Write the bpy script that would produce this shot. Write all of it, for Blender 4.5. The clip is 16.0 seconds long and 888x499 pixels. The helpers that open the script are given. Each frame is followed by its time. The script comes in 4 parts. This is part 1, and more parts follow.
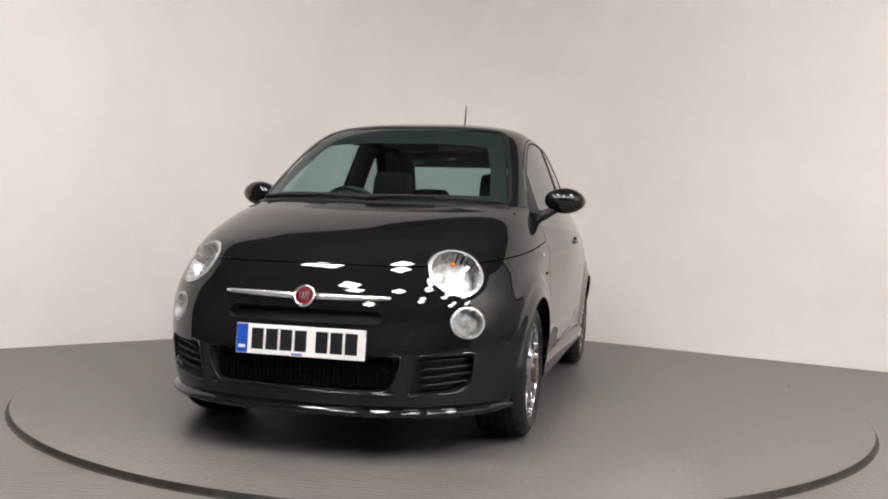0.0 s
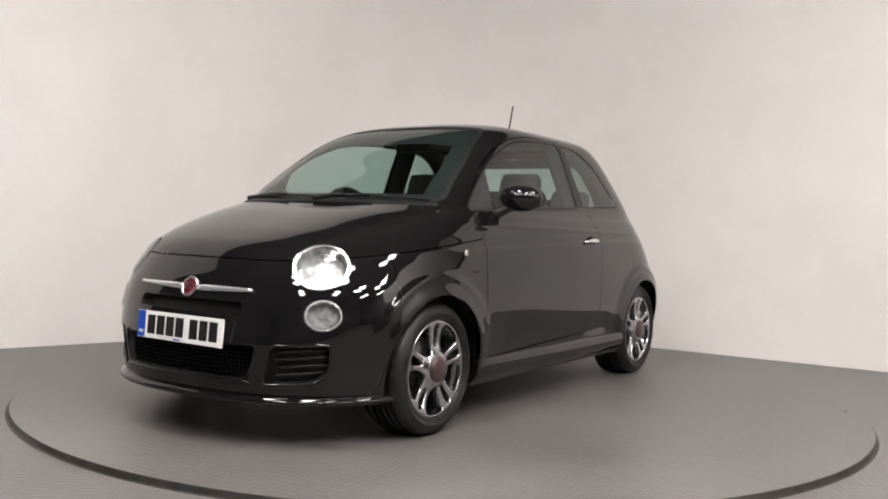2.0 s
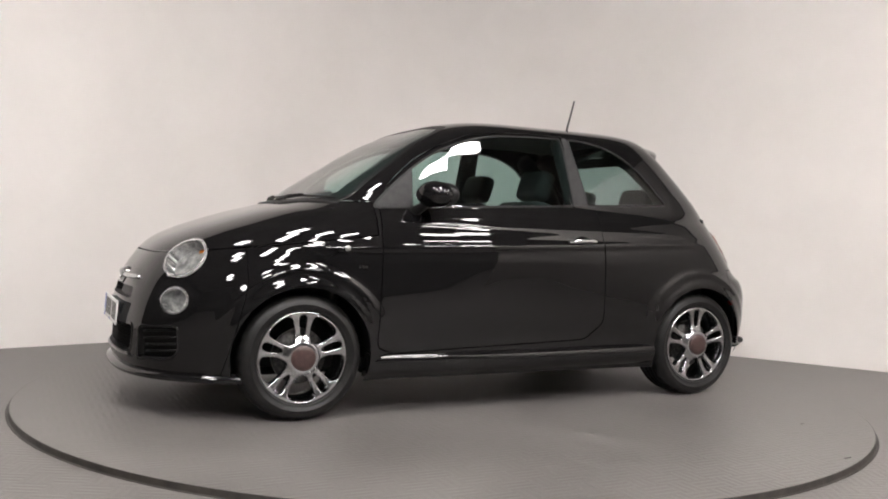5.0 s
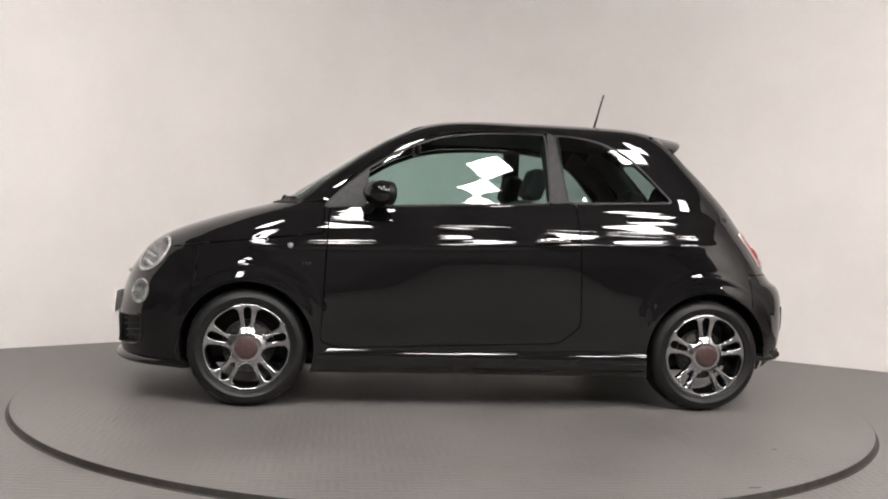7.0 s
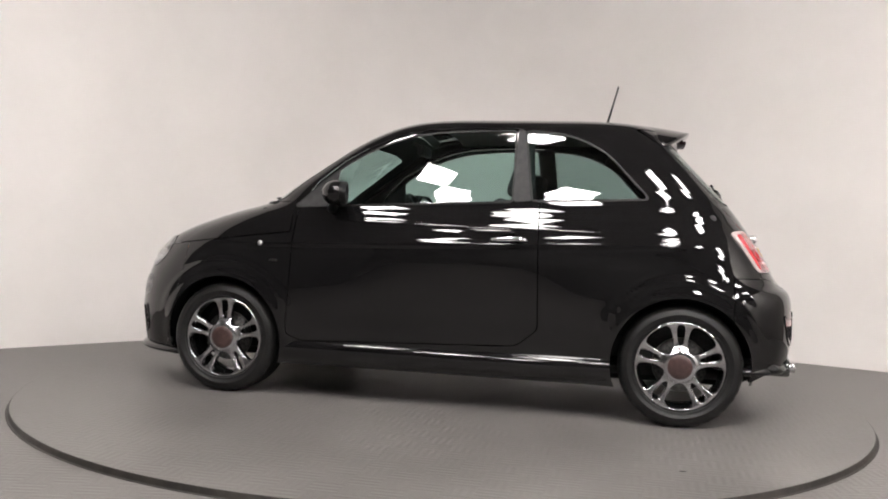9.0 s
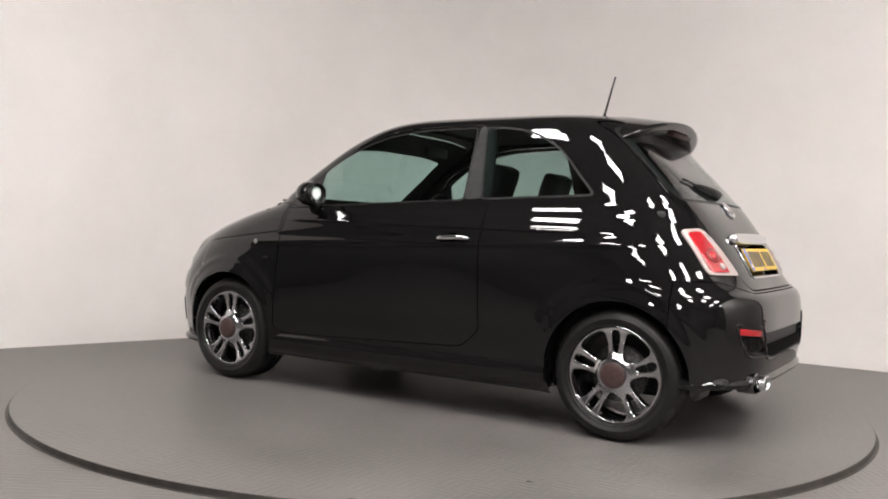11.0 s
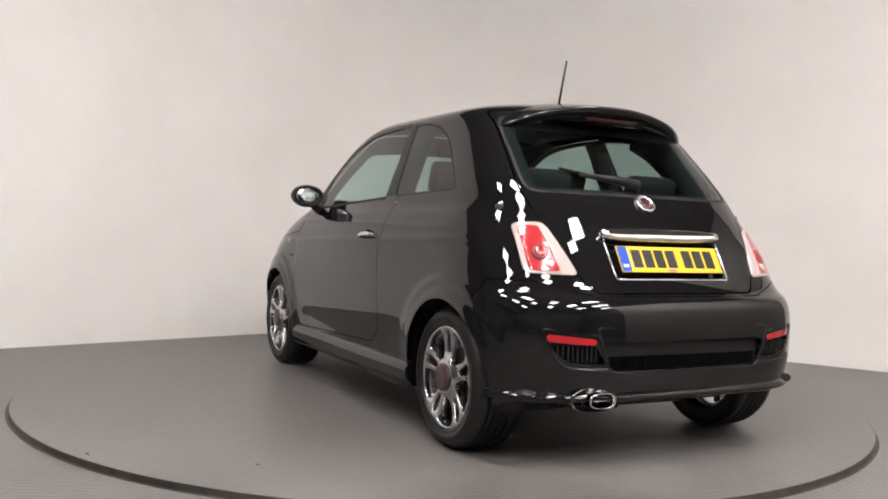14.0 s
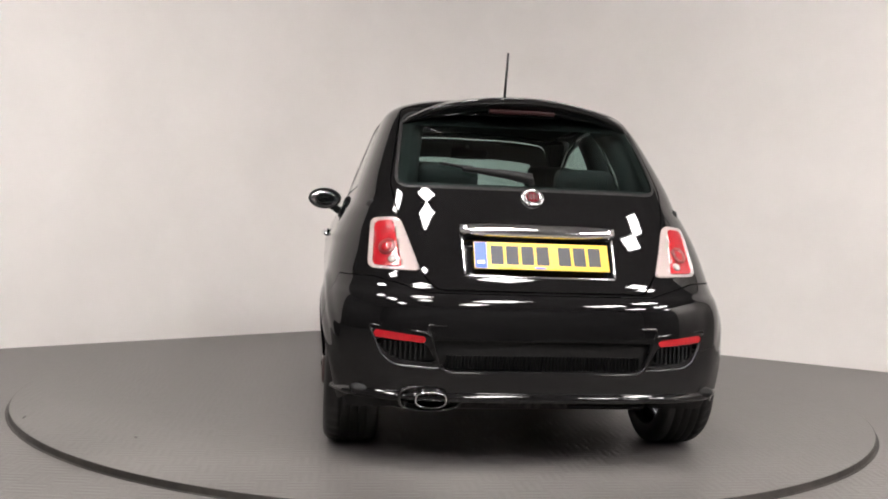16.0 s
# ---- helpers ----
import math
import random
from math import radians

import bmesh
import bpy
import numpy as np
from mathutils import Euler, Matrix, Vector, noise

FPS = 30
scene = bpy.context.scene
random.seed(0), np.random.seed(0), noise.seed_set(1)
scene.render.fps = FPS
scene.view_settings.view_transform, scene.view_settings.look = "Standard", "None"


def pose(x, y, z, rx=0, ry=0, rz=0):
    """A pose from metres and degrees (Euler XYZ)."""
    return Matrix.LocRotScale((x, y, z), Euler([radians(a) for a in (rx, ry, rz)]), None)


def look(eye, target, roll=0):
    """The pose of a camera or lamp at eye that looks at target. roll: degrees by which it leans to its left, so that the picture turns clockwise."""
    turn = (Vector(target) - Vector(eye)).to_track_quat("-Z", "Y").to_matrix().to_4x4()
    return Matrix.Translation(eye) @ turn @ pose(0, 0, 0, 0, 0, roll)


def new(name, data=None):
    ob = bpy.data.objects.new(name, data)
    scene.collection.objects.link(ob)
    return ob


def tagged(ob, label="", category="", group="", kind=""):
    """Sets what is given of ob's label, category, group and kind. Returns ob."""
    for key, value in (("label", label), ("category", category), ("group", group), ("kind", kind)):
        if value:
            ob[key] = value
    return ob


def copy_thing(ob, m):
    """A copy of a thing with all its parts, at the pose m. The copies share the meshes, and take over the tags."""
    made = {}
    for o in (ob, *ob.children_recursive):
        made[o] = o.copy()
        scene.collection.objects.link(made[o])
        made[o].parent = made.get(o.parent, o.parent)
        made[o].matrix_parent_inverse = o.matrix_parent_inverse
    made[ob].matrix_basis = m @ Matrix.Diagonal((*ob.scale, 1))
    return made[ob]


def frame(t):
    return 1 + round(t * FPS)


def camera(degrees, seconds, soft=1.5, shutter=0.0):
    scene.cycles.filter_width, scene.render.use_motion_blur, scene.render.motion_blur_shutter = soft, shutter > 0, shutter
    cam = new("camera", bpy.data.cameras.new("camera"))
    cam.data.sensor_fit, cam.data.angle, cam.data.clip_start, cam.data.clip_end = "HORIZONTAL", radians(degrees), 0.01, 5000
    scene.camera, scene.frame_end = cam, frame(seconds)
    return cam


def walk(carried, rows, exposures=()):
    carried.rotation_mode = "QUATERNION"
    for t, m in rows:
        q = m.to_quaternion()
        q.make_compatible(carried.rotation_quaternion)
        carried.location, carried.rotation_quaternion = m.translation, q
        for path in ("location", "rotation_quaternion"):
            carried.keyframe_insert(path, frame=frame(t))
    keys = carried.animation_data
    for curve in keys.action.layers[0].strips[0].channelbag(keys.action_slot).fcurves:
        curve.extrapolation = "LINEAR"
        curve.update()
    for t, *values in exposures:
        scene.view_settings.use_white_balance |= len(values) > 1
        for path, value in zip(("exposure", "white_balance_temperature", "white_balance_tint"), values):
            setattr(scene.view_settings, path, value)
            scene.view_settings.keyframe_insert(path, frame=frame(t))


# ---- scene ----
# Turntable axis at the world's origin; its deck is z = 0. The camera stands still on the floor before it.
cam = camera(53.6, 16.0, soft=1.9)
EYE = (-0.020, -4.976, 0.886)
PITCH, ROLL = -1.303, 2.0


def camera_pose():
    p = radians(PITCH)
    return look(EYE, (EYE[0], EYE[1] + math.cos(p), EYE[2] + math.sin(p)), ROLL)


walk(cam, [(0.0, camera_pose()), (16.0, camera_pose())], exposures=[(0.0, 0.0, 6500, 10), (16.0, 0.0, 6500, 10)])

# Turn of the deck: seconds and degrees of heading of the car's nose.
TURN = [(t, -104.54 - 9.823 * t + d) for t, d in ((0, .38), (2, .28), (4, .17), (6.5, .0), (8, .12), (9, .3), (11.5, .4), (12.5, -.05), (14, -.5), (16, -.95))]
CAR_AT = (-0.115, -0.130)
TABLE_R = 2.212
FLOOR_Z = -0.026
CEIL_Z = 5.0
WALL_TOP = 3.8

# ---- light ----
world = bpy.data.worlds.new("world")
scene.world = world
world.use_nodes = True
world.node_tree.nodes["Background"].inputs[0].default_value = (0.9, 0.95, 1, 1)
world.node_tree.nodes["Background"].inputs[1].default_value = 0.05


# ---- materials ----
def material(name, colour, rough=0.5, metal=0.0, coat=0.0, spec=0.5):
    m = bpy.data.materials.new(name)
    m.use_nodes = True
    b = m.node_tree.nodes["Principled BSDF"]
    b.inputs["Base Color"].default_value = (*colour, 1)
    b.inputs["Roughness"].default_value = rough
    b.inputs["Metallic"].default_value = metal
    b.inputs["Coat Weight"].default_value = coat
    b.inputs["Coat Roughness"].default_value = 0.03
    b.inputs["Specular IOR Level"].default_value = spec
    return m


def node(m, kind, **values):
    n = m.node_tree.nodes.new(kind)
    for key, value in values.items():
        n.inputs[key].default_value = value
    return n


def link(m, a, b):
    m.node_tree.links.new(a, b)


def vary(m, scale, low, high, fine=0.0, fine_scale=200.0, rough=None, bump=0.0, bump_scale=300.0):
    """Mottle the base colour between two colours at two scales, and give fine relief."""
    b = m.node_tree.nodes["Principled BSDF"]
    co = m.node_tree.nodes.new("ShaderNodeTexCoord")
    n1 = node(m, "ShaderNodeTexNoise", Scale=scale, Detail=5.0, Roughness=0.6)
    link(m, co.outputs["Object"], n1.inputs["Vector"])
    n2 = node(m, "ShaderNodeTexNoise", Scale=fine_scale, Detail=2.0)
    link(m, co.outputs["Object"], n2.inputs["Vector"])
    add = m.node_tree.nodes.new("ShaderNodeMath")
    add.operation = "MULTIPLY_ADD"
    link(m, n2.outputs["Fac"], add.inputs[0])
    add.inputs[1].default_value = fine
    link(m, n1.outputs["Fac"], add.inputs[2])
    ramp = m.node_tree.nodes.new("ShaderNodeValToRGB")
    ramp.color_ramp.elements[0].position = 0.35 + fine / 2
    ramp.color_ramp.elements[1].position = 0.65 + fine / 2
    ramp.color_ramp.elements[0].color = (*low, 1)
    ramp.color_ramp.elements[1].color = (*high, 1)
    link(m, add.outputs[0], ramp.inputs[0])
    link(m, ramp.outputs[0], b.inputs["Base Color"])
    if rough:
        mr = m.node_tree.nodes.new("ShaderNodeMapRange")
        mr.inputs["To Min"].default_value, mr.inputs["To Max"].default_value = rough
        link(m, n1.outputs["Fac"], mr.inputs["Value"])
        link(m, mr.outputs[0], b.inputs["Roughness"])
    if bump:
        n3 = node(m, "ShaderNodeTexNoise", Scale=bump_scale, Detail=3.0)
        link(m, co.outputs["Object"], n3.inputs["Vector"])
        bp = m.node_tree.nodes.new("ShaderNodeBump")
        bp.inputs["Strength"].default_value = bump
        bp.inputs["Distance"].default_value = 0.002
        link(m, n3.outputs["Fac"], bp.inputs["Height"])
        link(m, bp.outputs[0], b.inputs["Normal"])
    return m


WALL = vary(material("white_wall_paint", (0.8, 0.78, 0.76), 0.75), 0.9, (0.76, 0.725, 0.70), (0.82, 0.785, 0.76), bump=0.15, bump_scale=90)
HALL = vary(material("dark_hall_paint", (0.2, 0.2, 0.2), 0.8), 0.8, (0.12, 0.12, 0.12), (0.18, 0.176, 0.172), bump=0.1)
FRAME = material("white_enamel", (0.75, 0.75, 0.74), 0.4)


def tread(m):
    """Fine raised anti-slip ribs in small squares of crossing direction, over the paint's own relief."""
    t = m.node_tree
    b = t.nodes["Principled BSDF"]
    co = t.nodes.new("ShaderNodeTexCoord")
    check = node(m, "ShaderNodeTexChecker", Scale=9.0)
    waves = []
    for axis in ("X", "Y"):
        w = node(m, "ShaderNodeTexWave", Scale=9.5, Distortion=0.25, Detail=1.0)
        w.wave_type, w.bands_direction = "BANDS", axis
        link(m, co.outputs["Object"], w.inputs["Vector"])
        waves.append(w)
    link(m, co.outputs["Object"], check.inputs["Vector"])
    mix = t.nodes.new("ShaderNodeMix")
    link(m, check.outputs["Fac"], mix.inputs[0])
    link(m, waves[0].outputs["Fac"], mix.inputs[2])
    link(m, waves[1].outputs["Fac"], mix.inputs[3])
    bump = node(m, "ShaderNodeBump", Strength=0.31, Distance=0.002)
    link(m, mix.outputs[0], bump.inputs["Height"])
    old = b.inputs["Normal"].links[0].from_socket
    link(m, old, bump.inputs["Normal"])
    link(m, bump.outputs[0], b.inputs["Normal"])
    return m


DECK = tread(vary(material("grey_tread_paint", (0.1, 0.1, 0.1), 0.45), 1.3, (0.098, 0.0905, 0.087), (0.145, 0.1355, 0.130), fine=0.25, fine_scale=160, rough=(0.30, 0.55), bump=0.25, bump_scale=220))
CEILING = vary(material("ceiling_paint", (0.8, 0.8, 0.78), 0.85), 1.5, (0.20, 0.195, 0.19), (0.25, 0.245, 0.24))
DARK = vary(material("dark_edge_and_gap", (0.03, 0.027, 0.024), 0.5), 14, (0.006, 0.0050, 0.0042), (0.028, 0.0235, 0.0195), bump=0.2)


def lamp_material():
    m = bpy.data.materials.new("light_panel")
    m.use_nodes = True
    b = m.node_tree.nodes["Principled BSDF"]
    b.inputs["Base Color"].default_value = (0.9, 0.9, 0.9, 1)
    b.inputs["Emission Color"].default_value = (1, 0.951, 0.926, 1)
    b.inputs["Emission Strength"].default_value = LIGHT
    return m


LIGHT = 68.0
GLOW = lamp_material()


# ---- mesh helpers ----
def mesh_ob(name, bm, mat, parent=None, smooth=True):
    me = bpy.data.meshes.new(name)
    bm.to_mesh(me)
    bm.free()
    if mat:
        me.materials.append(mat)
    if smooth:
        me.polygons.foreach_set("use_smooth", [True] * len(me.polygons))
    ob = new(name, me)
    ob.parent = parent
    return ob


def part(name, bm, mat, parent, label="", smooth=True):
    return tagged(mesh_ob(name, bm, mat, parent, smooth), label)


def box(bm, x0, x1, y0, y1, z0, z1, bevel=0.0):
    m = Matrix.LocRotScale(((x0 + x1) / 2, (y0 + y1) / 2, (z0 + z1) / 2), None, (x1 - x0, y1 - y0, z1 - z0))
    g = bmesh.ops.create_cube(bm, size=1, matrix=m)
    if bevel:
        edges = list({e for v in g["verts"] for e in v.link_edges})
        bmesh.ops.bevel(bm, geom=edges, offset=bevel, segments=2, affect="EDGES", profile=0.5)
    return bm


def lathe(bm, profile, m=Matrix(), n=64, close=False):
    """Turn a profile of (radius, height) about the z axis of m."""
    rows = []
    for r, h in profile:
        rows.append([bm.verts.new(m @ Vector((r * math.cos(2 * math.pi * i / n), r * math.sin(2 * math.pi * i / n), h))) for i in range(n)])
    pairs = list(zip(rows, rows[1:])) + ([(rows[-1], rows[0])] if close else [])
    for a, b in pairs:
        for i in range(n):
            j = (i + 1) % n
            bm.faces.new((a[i], a[j], b[j], b[i]))
    return rows


def ball(bm, c, r, seg=16, rings=10, turn=None):
    m = Matrix.LocRotScale(c, turn, r)
    bmesh.ops.create_uvsphere(bm, u_segments=seg, v_segments=rings, radius=1, matrix=m)
    return bm


def sweep(bm, pts, r, n=8, cap=True):
    """A round rod along points; r is one radius or one for each point."""
    pts = [Vector(p) for p in pts]
    rows = []
    for i, p in enumerate(pts):
        d = (pts[min(i + 1, len(pts) - 1)] - pts[max(i - 1, 0)]).normalized()
        a = d.orthogonal().normalized() if i == 0 else (a - d * a.dot(d)).normalized()
        b = d.cross(a)
        q = r[i] if isinstance(r, (list, tuple)) else r
        rows.append([bm.verts.new(p + (a * math.cos(2 * math.pi * k / n) + b * math.sin(2 * math.pi * k / n)) * q) for k in range(n)])
    for u, v in zip(rows, rows[1:]):
        for k in range(n):
            bm.faces.new((u[k], u[(k + 1) % n], v[(k + 1) % n], v[k]))
    if cap:
        bm.faces.new(rows[0][::-1])
        bm.faces.new(rows[-1])
    return bm


def spline(knots, x):
    """A smooth monotone-friendly curve (Hermite, limited slopes) through (x, y) knots."""
    xs, ys = np.array(knots, float).T
    h = np.diff(xs)
    s = np.diff(ys) / h
    m = np.zeros(len(xs))
    m[0], m[-1] = s[0], s[-1]
    for i in range(1, len(xs) - 1):
        if s[i - 1] * s[i] > 0:
            m[i] = 3 * (h[i - 1] + h[i]) / ((2 * h[i] + h[i - 1]) / s[i - 1] + (h[i] + 2 * h[i - 1]) / s[i])
    x = np.clip(np.asarray(x, float), xs[0], xs[-1])
    k = np.clip(np.searchsorted(xs, x) - 1, 0, len(h) - 1)
    u = (x - xs[k]) / h[k]
    return ((1 + 2 * u) * (1 - u) ** 2 * ys[k] + u * (1 - u) ** 2 * h[k] * m[k] + u * u * (3 - 2 * u) * ys[k + 1] + u * u * (u - 1) * h[k] * m[k + 1])


# ---- room ----
def wall_line():
    """Plan of the back walls: two straight runs that meet in a rounded corner, and plain walls that close the room."""
    corner = Vector((-0.135, 3.43))
    left = Vector((-1, -0.86)).normalized()
    right = Vector((1, -0.64)).normalized()
    half = left.angle(right) / 2
    tangent = 1.45
    radius = tangent * math.tan(half)
    centre = corner + (left + right).normalized() * (tangent / math.cos(half))
    a, b = corner + left * tangent, corner + right * tangent
    a0 = math.atan2(*(a - centre).yx)
    a1 = math.atan2(*(b - centre).yx)
    arc = [centre + radius * Vector((math.cos(a0 + (a1 - a0) * k / 32), math.sin(a0 + (a1 - a0) * k / 32))) for k in range(33)]
    return [corner + left * 6.3] + arc + [corner + right * 5.4]


def extrude_wall(name, line, z0, z1, thick=0.12, mat=WALL):
    bm = bmesh.new()
    pts = [Vector(p) for p in line]
    rows = []
    for i, p in enumerate(pts):
        d = (pts[min(i + 1, len(pts) - 1)] - pts[max(i - 1, 0)]).normalized()
        n = Vector((-d.y, d.x))
        q = p + n * thick
        rows.append([bm.verts.new((p.x, p.y, z0)), bm.verts.new((p.x, p.y, z1)), bm.verts.new((q.x, q.y, z1)), bm.verts.new((q.x, q.y, z0))])
    for u, v in zip(rows, rows[1:]):
        for k in range(4):
            bm.faces.new((u[k], v[k], v[(k + 1) % 4], u[(k + 1) % 4]))
    bm.faces.new(rows[0])
    bm.faces.new(rows[-1][::-1])
    bmesh.ops.recalc_face_normals(bm, faces=bm.faces)
    for e in bm.edges:
        e.smooth = e.calc_face_angle(3.0) < 0.6
    return mesh_ob(name, bm, mat, smooth=True)


def room():
    line = wall_line()
    back = extrude_wall("wall_back", line, FLOOR_Z - 0.02, WALL_TOP)
    tagged(back, "smooth white painted studio wall with rounded corner", "wall", kind="structure")
    l, r = line[0], line[-1]
    # unseen white wall, added so that the rear bumper mirrors something bright
    tagged(extrude_wall("wall_side", [(r.x + .05, r.y - .1), (5.1, -4.2)], FLOOR_Z - 0.02, WALL_TOP), "smooth white wall added out of view for its reflection in the car", "wall", kind="structure")
    front = -11.0
    lx, rx = l.x - 2.4, r.x + 3.6
    for name, pts in (("wall_left", [(lx, front), (lx, 4.0)]), ("wall_right", [(rx, 4.0), (rx, front)]), ("wall_front", [(rx, front), (lx, front)]), ("wall_rear", [(lx, 4.0), (rx, 4.0)])):
        tagged(extrude_wall(name, pts, FLOOR_Z - 0.02, CEIL_Z, mat=HALL), "plain dark grey hall wall", "wall", kind="structure")
    bm = bmesh.new()
    box(bm, lx - .2, rx + .2, front - .2, 4.2, FLOOR_Z - 0.1, FLOOR_Z)
    tagged(mesh_ob("floor", bm, DECK, smooth=False), "worn grey painted studio floor", "floor", kind="structure")
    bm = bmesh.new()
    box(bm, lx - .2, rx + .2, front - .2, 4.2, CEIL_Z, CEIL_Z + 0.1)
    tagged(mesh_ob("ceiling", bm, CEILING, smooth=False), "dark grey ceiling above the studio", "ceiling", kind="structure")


room()


def light_panel(x, y, lx=0.55, ly=0.55, turn=0):
    e = new("ceiling_light")
    bm = bmesh.new()
    for x0, x1, y0, y1 in ((-lx / 2 - .015, lx / 2 + .015, -ly / 2 - .015, -ly / 2), (-lx / 2 - .015, lx / 2 + .015, ly / 2, ly / 2 + .015), (-lx / 2 - .015, -lx / 2, -ly / 2, ly / 2), (lx / 2, lx / 2 + .015, -ly / 2, ly / 2)):
        box(bm, x0, x1, y0, y1, -0.045, 0)
    part("frame", bm, FRAME, e, smooth=False)
    bm = bmesh.new()
    box(bm, -lx / 2, lx / 2, -ly / 2, ly / 2, -0.035, -0.005)
    part("diffuser", bm, GLOW, e, "glowing white diffuser", smooth=False)
    e.matrix_basis = pose(x, y, CEIL_Z, 0, 0, turn)
    return tagged(e, "square white ceiling light panel, switched on", "ceiling light", "ceiling lights")


GRID_TURN = 45.0


def panel_places():
    """Panels in corner-to-corner pairs, in staggered rows across the hall before the back walls."""
    out = []
    for i in range(-2, 4):
        for j in range(-1, 3):
            x, y = 1.42 + 1.87 * i, -4.0 - 2.6 * j - (1.08 if i % 2 else 0.0) + (0.2 if j < 0 and i % 2 else 0.0)
            for k in (0.0,) if (i, j) == (-1, 0) else (0.0, -0.72):
                if not (i == 0 and j < 0) and (x < 4.5 or y + k < -3.4) and -7.6 < y + k < -1.6 + 0.8 * max(0.0, 1 - abs(x - 0.3) / 2.5):
                    out.append((x + 0.02 * k, y + k))
    return out


PLACES = panel_places()
first = light_panel(*PLACES[0], turn=GRID_TURN)
for x, y in PLACES[1:]:
    copy_thing(first, pose(x, y, CEIL_Z, 0, 0, GRID_TURN))


def turntable():
    e = new("turntable")
    bm = bmesh.new()
    lathe(bm, [(0.001, 0), (0.8, 0), (1.6, 0), (TABLE_R - 0.0025, 0)], n=160)
    part("deck", bm, DECK, e)
    bm = bmesh.new()
    # rubber edge; the flat outer ring paints the gap's shade on the floor
    lathe(bm, [(TABLE_R - 0.0025, -0.0004), (TABLE_R - 0.0005, -0.0006), (TABLE_R + 0.002, -0.003), (TABLE_R + 0.003, -0.0225), (TABLE_R + 0.0045, -0.0242), (TABLE_R + 0.014, -0.0246), (TABLE_R + 0.015, -0.028)], n=200)
    part("edge_trim", bm, DARK, e, "dark worn edge trim, its outer ring coloured as the shaded gap")
    for r, turn, long, wide in ((2.16, 114.6, 0.055, 0.012), (1.893, 131.6, 0.030, 0.012)):
        bm = bmesh.new()
        ball(bm, (0, 0, 0), (long / 2, wide / 2, 0.0012), 12, 6)
        bmesh.ops.transform(bm, matrix=pose(0, 0, 0.0006, 0, 0, turn) @ pose(r, 0, 0, 0, 0, 70), verts=bm.verts)
        part("scuff", bm, DARK, e, "small dark scuff")
    return tagged(e, "round grey turntable deck with dark edge, flush in floor", "turntable")


table = turntable()

# ---- car ----
# The car's own space: x ahead from the middle of the wheelbase, y to its left, z up from the ground.
PAINT = material("black_car_paint", (0.0060, 0.0058, 0.0061), 0.4, 0, 1.0, 0.0)


def ripple(m, scale, high):
    """Slow waviness in the lacquer, which breaks up mirrored edges a little."""
    n = node(m, "ShaderNodeTexNoise", Scale=scale, Detail=2.0, Roughness=0.45)
    b = node(m, "ShaderNodeBump", Strength=1.0, Distance=high)
    co = m.node_tree.nodes.new("ShaderNodeTexCoord")
    link(m, co.outputs["Object"], n.inputs["Vector"])
    link(m, n.outputs["Fac"], b.inputs["Height"])
    link(m, b.outputs["Normal"], m.node_tree.nodes["Principled BSDF"].inputs["Coat Normal"])


ripple(PAINT, 6.0, 0.00022)
GAP = material("panel_gap", (0.001, 0.001, 0.001), 0.9, spec=0.0)
TRIM = vary(material("black_plastic", (0.01, 0.01, 0.01), 0.5, spec=0.3), 40, (0.0045, 0.0045, 0.005), (0.0085, 0.0085, 0.0085), bump=0.1)
PILLAR = vary(material("satin_pillar_trim", (0.05, 0.05, 0.052), 0.5, spec=0.15), 30, (0.028, 0.028, 0.029), (0.04, 0.04, 0.04))
CHROME = material("chrome", (0.82, 0.82, 0.83), 0.07, 1.0)
ALLOY = vary(material("grey_alloy", (0.5, 0.5, 0.51), 0.22, 1.0), 30, (0.42, 0.42, 0.43), (0.54, 0.54, 0.55), rough=(0.12, 0.24))
RUBBER = vary(material("tyre_rubber", (0.02, 0.02, 0.02), 0.6, spec=0.36), 25, (0.006, 0.006, 0.0065), (0.012, 0.0118, 0.0115), rough=(0.34, 0.55), bump=0.2)
FABRIC = vary(material("dark_seat_fabric", (0.02, 0.02, 0.022), 0.9), 60, (0.013, 0.013, 0.014), (0.024, 0.024, 0.025), bump=0.4, bump_scale=500)
HEADLINER = vary(material("grey_headliner_cloth", (0.3, 0.3, 0.29), 0.95, spec=0.1), 60, (0.10, 0.10, 0.098), (0.14, 0.14, 0.136), bump=0.3, bump_scale=500)
STEEL = vary(material("brake_steel", (0.1, 0.1, 0.1), 0.5, 1.0), 60, (0.03, 0.03, 0.03), (0.08, 0.077, 0.074))
HUBCAP = vary(material("dark_hub_cap", (0.05, 0.03, 0.03), 0.35), 50, (0.045, 0.026, 0.024), (0.065, 0.038, 0.035))
PLATE_W = material("white_plate", (0.8, 0.8, 0.78), 0.3)
PLATE_Y = material("yellow_plate", (0.78, 0.48, 0.02), 0.3)
PLATE_B = material("blue_plate_band", (0.01, 0.07, 0.45), 0.3)
PLATE_K = material("plate_black", (0.008, 0.008, 0.008), 0.4)
RED = material("red_enamel", (0.12, 0.010, 0.016), 0.2, 0, 1.0)
AMBER = material("amber_bulb", (0.8, 0.25, 0.04), 0.2)
LAMP_RED = material("red_lamp_lens", (0.36, 0.010, 0.016), 0.15, 0, 1.0)
LAMP_WHITE = material("pale_lamp_lens", (0.42, 0.34, 0.325), 0.18, 0, 1.0)
REFLECTOR = vary(material("lamp_reflector", (0.9, 0.9, 0.9), 0.34, 0.45), 30, (0.22, 0.22, 0.218), (0.58, 0.575, 0.565), bump=0.9, bump_scale=70)

RIM = material("satin_chrome", (0.72, 0.72, 0.72), 0.24, 0.75)


